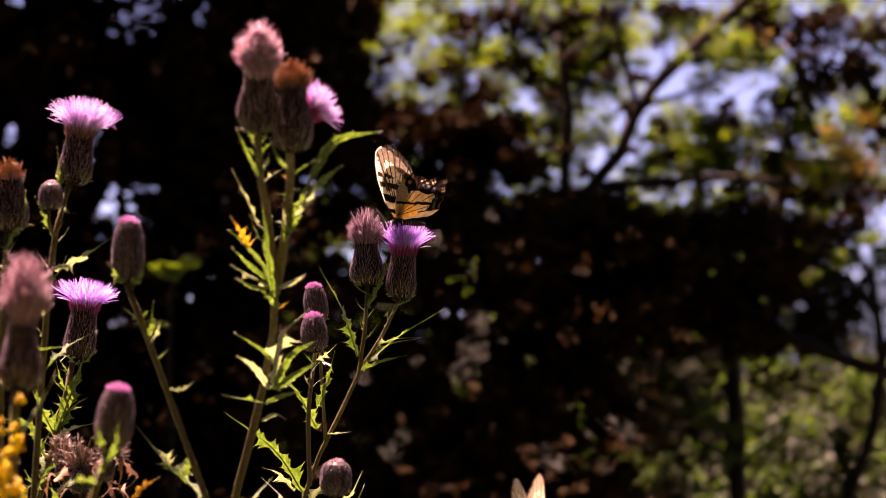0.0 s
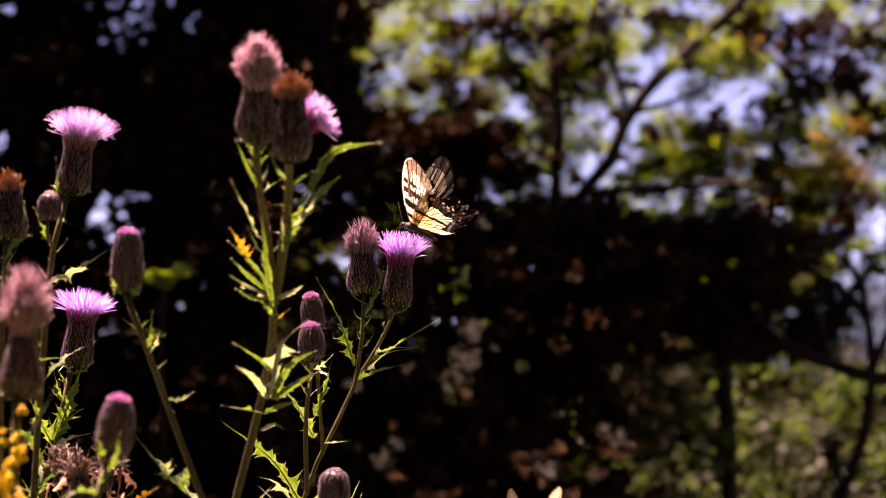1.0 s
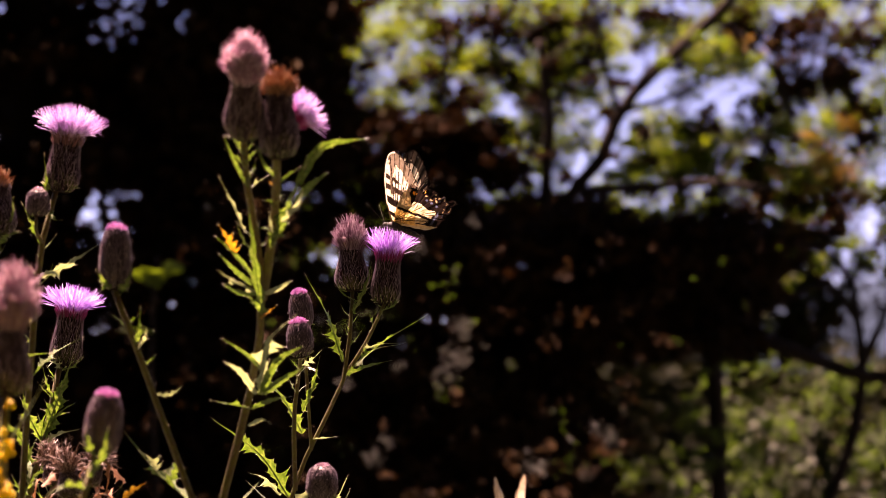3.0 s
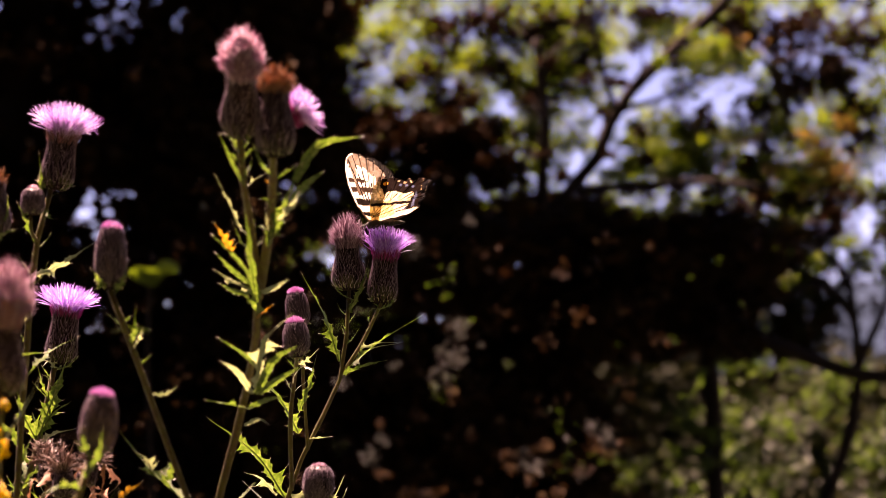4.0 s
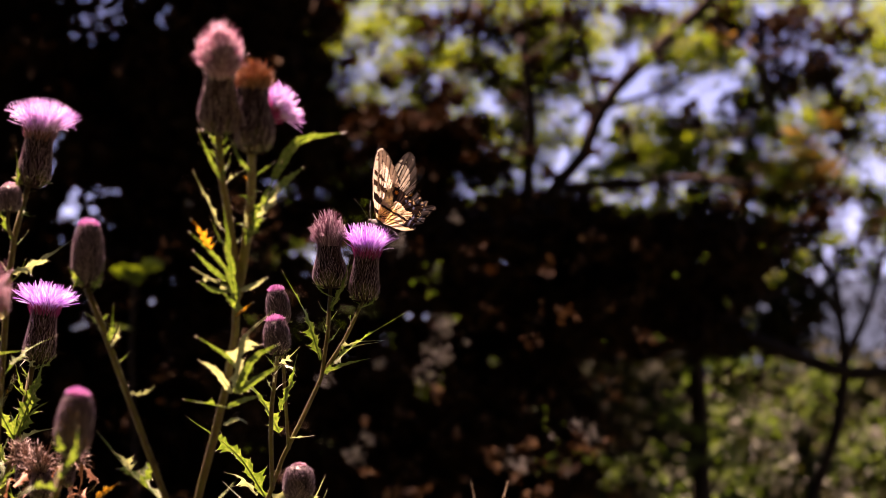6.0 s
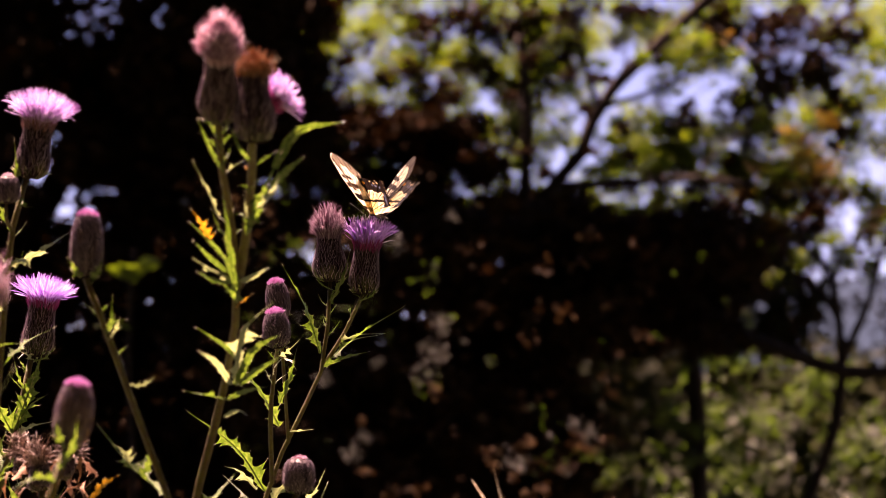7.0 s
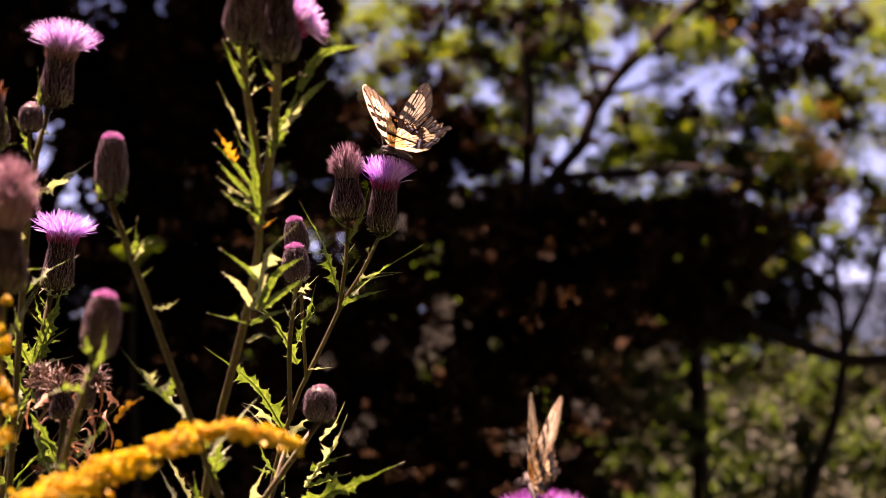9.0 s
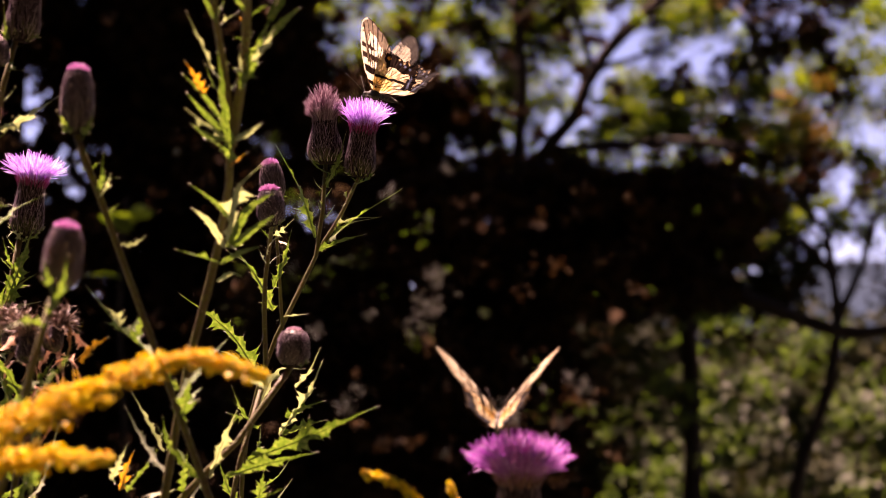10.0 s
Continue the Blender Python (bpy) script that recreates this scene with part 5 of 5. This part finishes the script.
        if edge < (0.74 if side > 0 else 0.62) + wob * 1.5 and x < 0.50 and r > (2.2 if side > 0 else 1.2):
            c = brown * (1.0 if edge > 0.35 else 0.75) + cream * (0.16 if side > 0 and r > 3.2 else 0.04)
            row = (r * 1.9 + x * 0.6) % 1.0
            if 0.12 < edge < 0.20 and row < 0.30:
                c = cream * 0.4 + brown * 0.6
            if edge < 0.05 or vein:
                c = dark
        elif r > 4.35:
            c = brown if abs(math.sin(r * 4.0 + x)) > 0.35 else cream * 0.9
        if (x > 0.45 + 0.43 * math.sin(min(r, 5) / 5 * 2.6)) or r < 0.3 or (edge < 0.09 and x > 0):
            c = cream * 0.75 if side > 0 and r > 1.4 else brown * 0.7
    else:
        c = (yellow * 0.35 + cream * 0.65) * 0.9
        if x > -1.5 and r < 1.4:
            c = yellow * 0.9 + cream * 0.1
        ang = math.atan2(r - 0.4, -x + 0.2)
        for a in (0.14, 0.33, 0.52, 0.70):
            if abs(ang - a) * math.hypot(x, r) < 0.024:
                c = dark
        if abs(r - (1.36 + 0.15 * x) + wob) < 0.10 and x < -0.1:
            c = dark
        if r < 0.10 + wob * 0.5:
            c = dark
        elif r < 0.26 and x < -0.4:
            c = cream * 0.8
        if edge < (0.95 if r > 1.6 else 0.55) + wob and (x < -1.2 and r > 0.45):
            c = dark
            if 0.07 < edge < 0.2 and (x * 2.2 + r) % 1.0 < 0.35:
                c = np.array([0.30, 0.21, 0.12])
            if 0.28 < edge < 0.45 and (x * 2.0 + r * 1.4) % 1.0 < 0.4:
                c = np.array([0.06, 0.07, 0.11])
        if x < -3.4 and r > 1.0 and edge > 0.08:
            c = dark
        if math.hypot((x + 1.75) * 0.7, r - 2.5) < 0.45:
            c = dark
        if math.hypot(x + 1.5, r - 2.62) < 0.15:
            c = np.array([0.80, 0.33, 0.05])
    return c


def wing_mesh(kind, side, worn=False):
    out = wing_outline(kind)
    centre = np.array([-0.05, 0.9]) if kind == "forewing" else np.array([-1.1, 0.9])
    n, rings = len(out), 44
    rng = np.random.default_rng(3)
    ragged = out + rng.normal(size=out.shape) * np.where((out[:, 0] < -0.35)[:, None] & (out[:, 1] > 0.6)[:, None], 0.035, 0.006)
    verts, cols = [], []
    for k in range(rings + 1):
        f = (k / rings) ** 0.8
        ringp = centre + (ragged - centre) * f
        for x, r in ringp:
            e = float(np.min(np.hypot(out[:, 0] - x, out[:, 1] - r)))
            cols.append(wing_colour(kind, x, r, e, side, worn))
            bend = 0.06 * math.sin(r * 0.55) + 0.015 * math.sin(math.atan2(x, r + 0.3) * 40)
            verts.append((x * 0.0104, side * r * 0.0104, bend * 0.0104 - (0.0006 if kind == "hindwing" else 0.0)))
    faces = []
    for k in range(rings):
        for j in range(n):
            a, b = k * n + j, k * n + (j + 1) % n
            faces.append((a, b, b + n, a + n) if side > 0 else (a + n, b + n, b, a))
    me = bpy.data.meshes.new(kind)
    me.from_pydata(verts, [], faces)
    att = me.color_attributes.new("pattern", "FLOAT_COLOR", "POINT")
    att.data.foreach_set("color", np.concatenate([np.array(cols), np.ones((len(cols), 1))], 1).astype(np.float32).ravel())
    me.materials.append(M_WING)
    me.shade_smooth()
    return me


def wing_material():
    mat = bpy.data.materials.new("wing_scales")
    mat.use_nodes = True
    nt = mat.node_tree
    nt.nodes.clear()
    out = nt.nodes.new("ShaderNodeOutputMaterial")
    att = nt.nodes.new("ShaderNodeAttribute")
    att.attribute_name = "pattern"
    bsdf = nt.nodes.new("ShaderNodeBsdfPrincipled")
    bsdf.inputs["Roughness"].default_value = 0.85
    bsdf.inputs["Specular IOR Level"].default_value = 0.15
    tr = nt.nodes.new("ShaderNodeBsdfTranslucent")
    mix = nt.nodes.new("ShaderNodeMixShader")
    mix.inputs[0].default_value = 0.62
    co = nt.nodes.new("ShaderNodeTexCoord")
    nz = nt.nodes.new("ShaderNodeTexNoise")
    nz.inputs["Scale"].default_value = 2500
    bump = nt.nodes.new("ShaderNodeBump")
    bump.inputs["Distance"].default_value, bump.inputs["Strength"].default_value = 0.0001, 0.5
    nt.links.new(co.outputs["Object"], nz.inputs["Vector"])
    nt.links.new(nz.outputs["Fac"], bump.inputs["Height"])
    nt.links.new(bump.outputs[0], bsdf.inputs["Normal"])
    worn = nt.nodes.new("ShaderNodeTexNoise")
    worn.inputs["Scale"].default_value, worn.inputs["Detail"].default_value = 330, 6.0
    ramp = nt.nodes.new("ShaderNodeValToRGB")
    ramp.color_ramp.elements[0].position, ramp.color_ramp.elements[0].color = 0.36, (0.74, 0.69, 0.62, 1)
    ramp.color_ramp.elements[1].position, ramp.color_ramp.elements[1].color = 0.56, (1, 1, 1, 1)
    mul = nt.nodes.new("ShaderNodeMix")
    mul.data_type, mul.blend_type = "RGBA", "MULTIPLY"
    mul.inputs[0].default_value = 1.0
    nt.links.new(co.outputs["Object"], worn.inputs["Vector"])
    nt.links.new(worn.outputs["Fac"], ramp.inputs[0])
    nt.links.new(att.outputs["Color"], mul.inputs[6])
    nt.links.new(ramp.outputs[0], mul.inputs[7])
    nt.links.new(mul.outputs[2], bsdf.inputs["Base Color"])
    nt.links.new(mul.outputs[2], tr.inputs["Color"])
    nt.links.new(bsdf.outputs[0], mix.inputs[1])
    nt.links.new(tr.outputs[0], mix.inputs[2])
    nt.links.new(mix.outputs[0], out.inputs[0])
    return mat


M_WING = wing_material()
M_BODY = material("butterfly_fur", [(0.3, (0.008, 0.006, 0.005)), (0.6, (0.022, 0.016, 0.010)), (0.8, (0.12, 0.09, 0.045))], 0.8, island=False, scale=700, bump=0.0003, bump_scale=3000)


def butterfly(label, size=1.0, worn=False):
    """Body along +x, wings hinged on the body's line; built at the origin."""
    thg = thing("butterfly", (0, 0, 0), label, "butterfly", "swallowtail butterflies")
    for nm, a, b, ra, rb in (("thorax", (0.0075, 0, -0.0005), (-0.004, 0, -0.001), 0.0022, 0.0030), ("abdomen", (-0.004, 0, -0.001), (-0.021, 0, -0.0045), 0.0026, 0.0012), ("head", (0.0115, 0, -0.001), (0.0075, 0, -0.0008), 0.0012, 0.0017)):
        bm = bmesh.new()
        line = [Vector(a).lerp(Vector(b), i / 12) for i in range(13)]
        tube(bm, line, ra, rb, 12)
        for v in bm.verts:
            f = (v.co - Vector(a)).dot(Vector(b) - Vector(a)) / (Vector(b) - Vector(a)).length_squared
            axis = Vector(a).lerp(Vector(b), f)
            v.co = axis + (v.co - axis) * (0.25 + 0.95 * math.sqrt(max(0.0, math.sin(math.pi * min(1, max(0, 0.04 + 0.92 * f))))))
        part(nm, bm, M_BODY, thg)
    for s in (1, -1):
        bm = bmesh.new()
        tube(bm, smooth_line([(0.011, s * 0.0008, 0), (0.017, s * 0.004, 0.006), (0.022, s * 0.0075, 0.0105)], 10), 0.00018, 0.00014, 5)
        tube(bm, smooth_line([(0.022, s * 0.0075, 0.0105), (0.0235, s * 0.0085, 0.0115)], 4), 0.0004, 0.00025, 5)
        part("antenna", bm, M_BODY, thg)
        for x in (0.006, 0.002, -0.002):
            bm = bmesh.new()
            tube(bm, smooth_line([(x, s * 0.0015, -0.002), (x + 0.002, s * 0.006, -0.003), (x + 0.003, s * 0.007, -0.011)], 8), 0.0003, 0.00018, 5)
            part("leg", bm, M_BODY, thg)
    bm = bmesh.new()
    tube(bm, smooth_line([(0.012, 0, -0.0015), (0.0145, 0, -0.006), (0.012, 0, -0.013)], 8), 0.00025, 0.00015, 5)
    part("proboscis", bm, M_BODY, thg)
    for s in (1, -1):
        for kind in ("hindwing", "forewing"):
            w = new(kind, wing_mesh(kind, s, worn))
            w.parent = thg
    for w in thg.children:
        w.data.transform(Matrix.Diagonal((size, size, size, 1.0)))
    return thg


flyer = butterfly("yellow and black tiger-striped butterfly feeding on a bloom")
sitter = butterfly("worn tiger-striped butterfly on the broad purple bloom", 0.934, True)

# seconds, place, turn of the body about x, y, z, lift of its two wings
FLYER = [
    (0.0, -0.0310, 1.7851, 1.2483, -6.3, 5.0, 150.0, 78.0, 93.0),
    (0.2, -0.0302, 1.7842, 1.2448, -2.0, 3.0, 139.8, 97.0, 97.0),
    (0.4, -0.0255, 1.7830, 1.2451, -4.5, 6.2, 143.2, 79.0, 97.0),
    (0.5, -0.0182, 1.7823, 1.2448, -0.2, -14.8, 144.8, 82.1, 70.8),
    (0.6, -0.0148, 1.7818, 1.2471, -1.7, -34.3, 164.5, 49.4, 57.6),
    (0.8, -0.0186, 1.7801, 1.2478, -1.7, -19.1, 148.3, 74.7, 80.2),
    (1.0, -0.0176, 1.7792, 1.2510, -2.8, -17.1, 149.0, 64.0, 70.0),
    (1.2, -0.0166, 1.7789, 1.2494, -0.3, -29.4, 142.1, 88.1, 82.7),
    (1.4, -0.0242, 1.7778, 1.2566, -1.8, -0.9, 145.3, 35.7, 53.7),
    (1.5, -0.0149, 1.7782, 1.2525, 0.6, -21.2, 144.6, 61.7, 52.9),
    (1.7, -0.0267, 1.7763, 1.2516, -1.8, 1.0, 151.0, 66.0, 84.0),
    (1.8, -0.0285, 1.7750, 1.2530, -2.6, 5.0, 150.0, 72.0, 94.0),
    (1.9, -0.0303, 1.7736, 1.2547, -3.6, 6.4, 149.4, 42.0, 62.0),
    (2.0, -0.0341, 1.7728, 1.2517, -3.2, 2.7, 155.6, 53.6, 67.4),
    (2.2, -0.0323, 1.7730, 1.2505, -3.0, 6.1, 160.0, 52.2, 66.3),
    (2.5, -0.0315, 1.7741, 1.2472, -2.0, 10.6, 150.4, 74.5, 88.4),
    (2.7, -0.0186, 1.7747, 1.2493, 1.1, -12.0, 146.3, 56.2, 49.1),
    (2.9, -0.0207, 1.7760, 1.2492, 0.7, -11.8, 146.6, 60.0, 85.0),
    (3.1, -0.0228, 1.7774, 1.2490, 0.3, -11.5, 151.0, 80.0, 80.0),
    (3.3, -0.0250, 1.7787, 1.2489, -0.2, -11.3, 143.3, 88.0, 70.0),
    (3.5, -0.0271, 1.7800, 1.2488, -0.6, -11.0, 152.7, 62.0, 82.0),
    (3.6, -0.0281, 1.7807, 1.2487, -0.8, -10.9, 150.9, 70.0, 88.0),
    (3.8, -0.0302, 1.7820, 1.2486, -1.3, -10.6, 148.2, 82.0, 91.2),
    (4.0, -0.0351, 1.7836, 1.2504, 0.1, 12.5, 168.1, 62.8, 64.7),
    (4.1, -0.0257, 1.7851, 1.2505, 2.2, -9.0, 152.0, 74.5, 56.5),
    (4.2, -0.0203, 1.7870, 1.2487, 2.2, -14.1, 147.7, 74.0, 54.0),
    (4.3, -0.0272, 1.7889, 1.2510, -0.7, -9.0, 154.9, 71.2, 73.8),
    (4.4, -0.0336, 1.7903, 1.2520, -3.9, 14.3, 150.8, 52.1, 81.8),
    (4.5, -0.0305, 1.7914, 1.2539, -2.3, 5.8, 145.8, 51.0, 59.7),
    (4.6, -0.0229, 1.7914, 1.2493, -1.3, -20.2, 150.9, 82.3, 79.6),
    (4.7, -0.0267, 1.7904, 1.2508, -2.2, -10.7, 154.3, 76.7, 84.9),
    (4.8, -0.0292, 1.7895, 1.2506, -2.5, 4.6, 155.3, 55.1, 64.5),
    (5.0, -0.0258, 1.7881, 1.2504, -2.2, -9.0, 151.0, 70.9, 75.5),
    (5.1, -0.0270, 1.7889, 1.2483, -2.5, 0.3, 157.7, 65.6, 72.0),
    (5.2, -0.0285, 1.7898, 1.2471, -4.2, 7.3, 156.0, 67.5, 93.0),
    (5.4, -0.0304, 1.7918, 1.2508, -2.1, 10.2, 149.9, 52.2, 69.9),
    (5.5, -0.0219, 1.7926, 1.2531, 1.9, -7.5, 142.7, 61.9, 48.6),
    (5.7, -0.0160, 1.7949, 1.2490, 5.2, -23.3, 135.3, 71.8, 44.0),
    (5.9, -0.0180, 1.7971, 1.2490, 4.3, -19.4, 138.5, 82.0, 60.0),
    (6.1, -0.0199, 1.7993, 1.2491, 3.5, -15.5, 131.7, 65.0, 85.0),
    (6.3, -0.0219, 1.8016, 1.2492, 2.7, -11.6, 138.8, 85.0, 80.0),
    (6.5, -0.0239, 1.8038, 1.2493, 1.8, -7.7, 136.0, 60.0, 75.0),
    (6.7, -0.0258, 1.8060, 1.2493, 1.0, -3.7, 139.2, 80.0, 85.0),
    (6.8, -0.0268, 1.8072, 1.2494, 0.6, -1.8, 136.3, 85.5, 85.5),
    (6.9, -0.0250, 1.8082, 1.2500, 0.6, 5.8, 146.0, 51.0, 62.0),
    (7.0, -0.0227, 1.8092, 1.2493, 0.6, 3.0, 116.0, 53.0, 53.8),
    (7.1, -0.0221, 1.8107, 1.2487, 1.9, 6.0, 130.0, 71.0, 70.0),
    (7.2, -0.0213, 1.8116, 1.2510, 1.4, 2.3, 118.0, 57.0, 52.0),
    (7.3, -0.0222, 1.8130, 1.2542, 2.0, -0.4, 126.0, 75.9, 62.0),
    (7.4, -0.0230, 1.8142, 1.2533, 1.7, 2.0, 123.0, 52.0, 44.0),
    (7.5, -0.0219, 1.8154, 1.2526, 1.5, 0.8, 122.0, 86.0, 78.0),
    (7.6, -0.0222, 1.8153, 1.2515, 0.8, 0.0, 120.0, 51.0, 44.0),
    (7.7, -0.0224, 1.8152, 1.2512, 0.0, -2.0, 131.0, 80.0, 82.8),
    (7.8, -0.0241, 1.8149, 1.2519, 0.7, -1.8, 133.0, 80.9, 70.0),
    (7.9, -0.0220, 1.8138, 1.2538, 0.0, 1.0, 135.0, 65.0, 48.0),
    (8.0, -0.0198, 1.8126, 1.2558, -0.7, 3.8, 142.7, 44.8, 47.6),
    (8.2, -0.0216, 1.8117, 1.2519, -0.8, 1.9, 142.7, 50.0, 52.8),
    (8.4, -0.0152, 1.8110, 1.2503, -0.1, -5.4, 129.9, 84.8, 80.7),
    (8.5, -0.0149, 1.8101, 1.2501, -0.1, -27.0, 138.5, 90.6, 85.7),
    (8.6, -0.0208, 1.8084, 1.2533, -1.9, -16.6, 134.7, 75.6, 91.6),
    (8.7, -0.0245, 1.8068, 1.2562, 0.0, -13.7, 139.5, 70.0, 63.2),
    (8.8, -0.0283, 1.8047, 1.2551, -1.0, -16.4, 129.7, 62.4, 68.4),
    (9.0, -0.0223, 1.8010, 1.2547, -1.4, -11.5, 135.1, 52.3, 61.3),
    (9.1, -0.0177, 1.8017, 1.2550, -1.6, -11.5, 136.2, 52.3, 64.0),
    (9.2, -0.0157, 1.8028, 1.2576, -0.7, -14.7, 135.9, 54.1, 60.7),
    (9.3, -0.0121, 1.8054, 1.2588, 0.4, -13.0, 133.0, 60.1, 58.6),
    (9.4, -0.0171, 1.8130, 1.2580, 1.5, -14.4, 132.8, 54.9, 47.1),
    (9.5, -0.0208, 1.8215, 1.2560, 1.9, -16.7, 132.4, 63.9, 54.2),
    (9.6, -0.0191, 1.8263, 1.2554, 1.7, -14.9, 132.8, 67.0, 57.5),
    (9.7, -0.0181, 1.8304, 1.2557, 1.1, -15.5, 132.7, 63.7, 55.6),
    (9.8, -0.0226, 1.8345, 1.2569, 0.3, -10.0, 146.5, 65.5, 59.3),
    (9.9, -0.0209, 1.8381, 1.2561, -1.9, -8.4, 141.3, 75.4, 94.4),
    (10.0, -0.0196, 1.8406, 1.2567, 1.1, -8.7, 140.7, 69.5, 54.0),
]
SITTER = [
    (0.0, 0.0555, 1.4400, 1.0321, -3.6, 6.3, 61.9, 73.3, 89.2),
    (0.5, 0.0506, 1.4399, 1.0274, -2.0, 5.6, 62.0, 74.3, 81.1),
    (1.0, 0.0543, 1.4400, 1.0317, -1.5, 6.3, 61.9, 70.2, 74.2),
    (1.2, 0.0538, 1.4400, 1.0248, -2.0, 6.2, 66.0, 72.0, 66.0),
    (1.5, 0.0531, 1.4401, 1.0215, -2.7, 6.1, 68.0, 76.0, 60.0),
    (1.8, 0.0524, 1.4402, 1.0290, -3.4, 6.0, 60.0, 62.0, 56.0),
    (2.0, 0.0519, 1.4403, 1.0305, -4.0, 5.9, 56.0, 63.0, 46.0),
    (2.2, 0.0515, 1.4403, 1.0300, -4.5, 5.8, 58.0, 60.0, 68.0),
    (2.5, 0.0507, 1.4404, 1.0361, -5.2, 5.7, 62.1, 70.3, 91.9),
    (3.0, 0.0510, 1.4402, 1.0341, -6.0, 5.8, 74.0, 80.0, 80.0),
    (3.5, 0.0512, 1.4401, 1.0320, -6.7, 6.0, 56.0, 55.0, 65.0),
    (4.0, 0.0514, 1.4399, 1.0198, -7.5, 6.2, 68.0, 80.0, 85.0),
    (4.5, 0.0516, 1.4398, 1.0280, -8.2, 6.3, 69.9, 65.3, 97.0),
    (5.0, 0.0415, 1.4399, 1.0205, -4.2, 6.5, 88.1, 65.0, 70.0),
    (5.5, 0.0314, 1.4400, 1.0272, -0.2, 6.7, 90.2, 83.1, 79.4),
    (5.7, 0.0356, 1.4404, 1.0340, -0.3, 6.0, 90.1, 86.2, 84.2),
    (6.1, 0.0470, 1.4400, 1.0314, -2.6, 6.1, 90.0, 80.0, 70.0),
    (6.5, 0.0583, 1.4395, 1.0289, -4.9, 6.1, 90.0, 60.0, 75.0),
    (6.8, 0.0668, 1.4392, 1.0270, -6.6, 6.2, 89.9, 70.2, 97.0),
    (7.0, 0.0623, 1.4398, 1.0342, -7.7, 5.9, 90.0, 67.2, 97.0),
    (7.3, 0.0482, 1.4403, 1.0347, -4.9, 6.3, 90.1, 75.1, 92.8),
    (7.5, 0.0448, 1.4405, 1.0388, -4.2, 5.9, 90.0, 41.5, 56.5),
    (7.8, 0.0380, 1.4406, 1.0363, -4.4, 6.2, 90.2, 39.9, 60.0),
    (8.0, 0.0445, 1.4406, 1.0341, -3.3, -11.0, 101.0, 54.0, 68.0),
    (8.2, 0.0500, 1.4404, 1.0292, -2.5, 9.2, 53.3, 54.5, 74.1),
    (8.35, 0.0350, 1.4412, 1.0270, 3.0, 13.0, 42.0, 108.0, 64.0),
    (8.5, 0.0270, 1.4417, 1.0275, 7.0, 15.1, 36.5, 116.0, 58.0),
    (8.6, 0.0310, 1.4400, 1.0245, 2.0, 5.0, 46.0, 106.0, 66.0),
    (8.7, 0.0370, 1.4373, 1.0270, -2.0, -5.0, 60.0, 80.0, 90.0),
    (8.8, 0.0440, 1.4350, 1.0320, 0.0, -12.0, 72.0, 80.0, 86.0),
    (8.9, 0.0500, 1.4328, 1.0345, 1.9, -16.0, 88.0, 78.0, 66.0),
    (9.0, 0.0564, 1.4301, 1.0350, 0.7, -20.0, 100.0, 86.0, 74.0),
    (9.2, 0.0588, 1.4267, 1.0385, 1.6, -15.0, 101.0, 56.6, 47.5),
    (9.4, 0.0553, 1.4274, 1.0405, 1.7, -14.0, 77.0, 88.5, 81.0),
    (9.5, 0.0522, 1.4277, 1.0385, 1.2, -15.0, 75.0, 73.9, 70.7),
    (9.6, 0.0528, 1.4273, 1.0365, 1.1, -16.0, 99.0, 60.0, 52.0),
    (9.7, 0.0534, 1.4270, 1.0362, 1.1, -15.0, 98.0, 70.0, 62.0),
    (9.8, 0.0517, 1.4277, 1.0365, 0.6, -18.0, 99.0, 80.0, 66.0),
    (10.0, 0.0515, 1.4304, 1.0375, -0.3, -13.0, 85.0, 49.6, 49.0),
]


def flutter(thg, rows):
    walk(thg, [(r[0], pose(*r[1:7])) for r in rows])
    for w in thg.children:
        if "wing" in w.name:
            left = w.data.vertices[100].co.y > 0
            walk(w, [(r[0], pose(0, 0, 0, r[7] if left else -r[8], 0, 0)) for r in rows])


def motions():
    flutter(flyer, FLYER)
    flutter(sitter, SITTER)


motions()
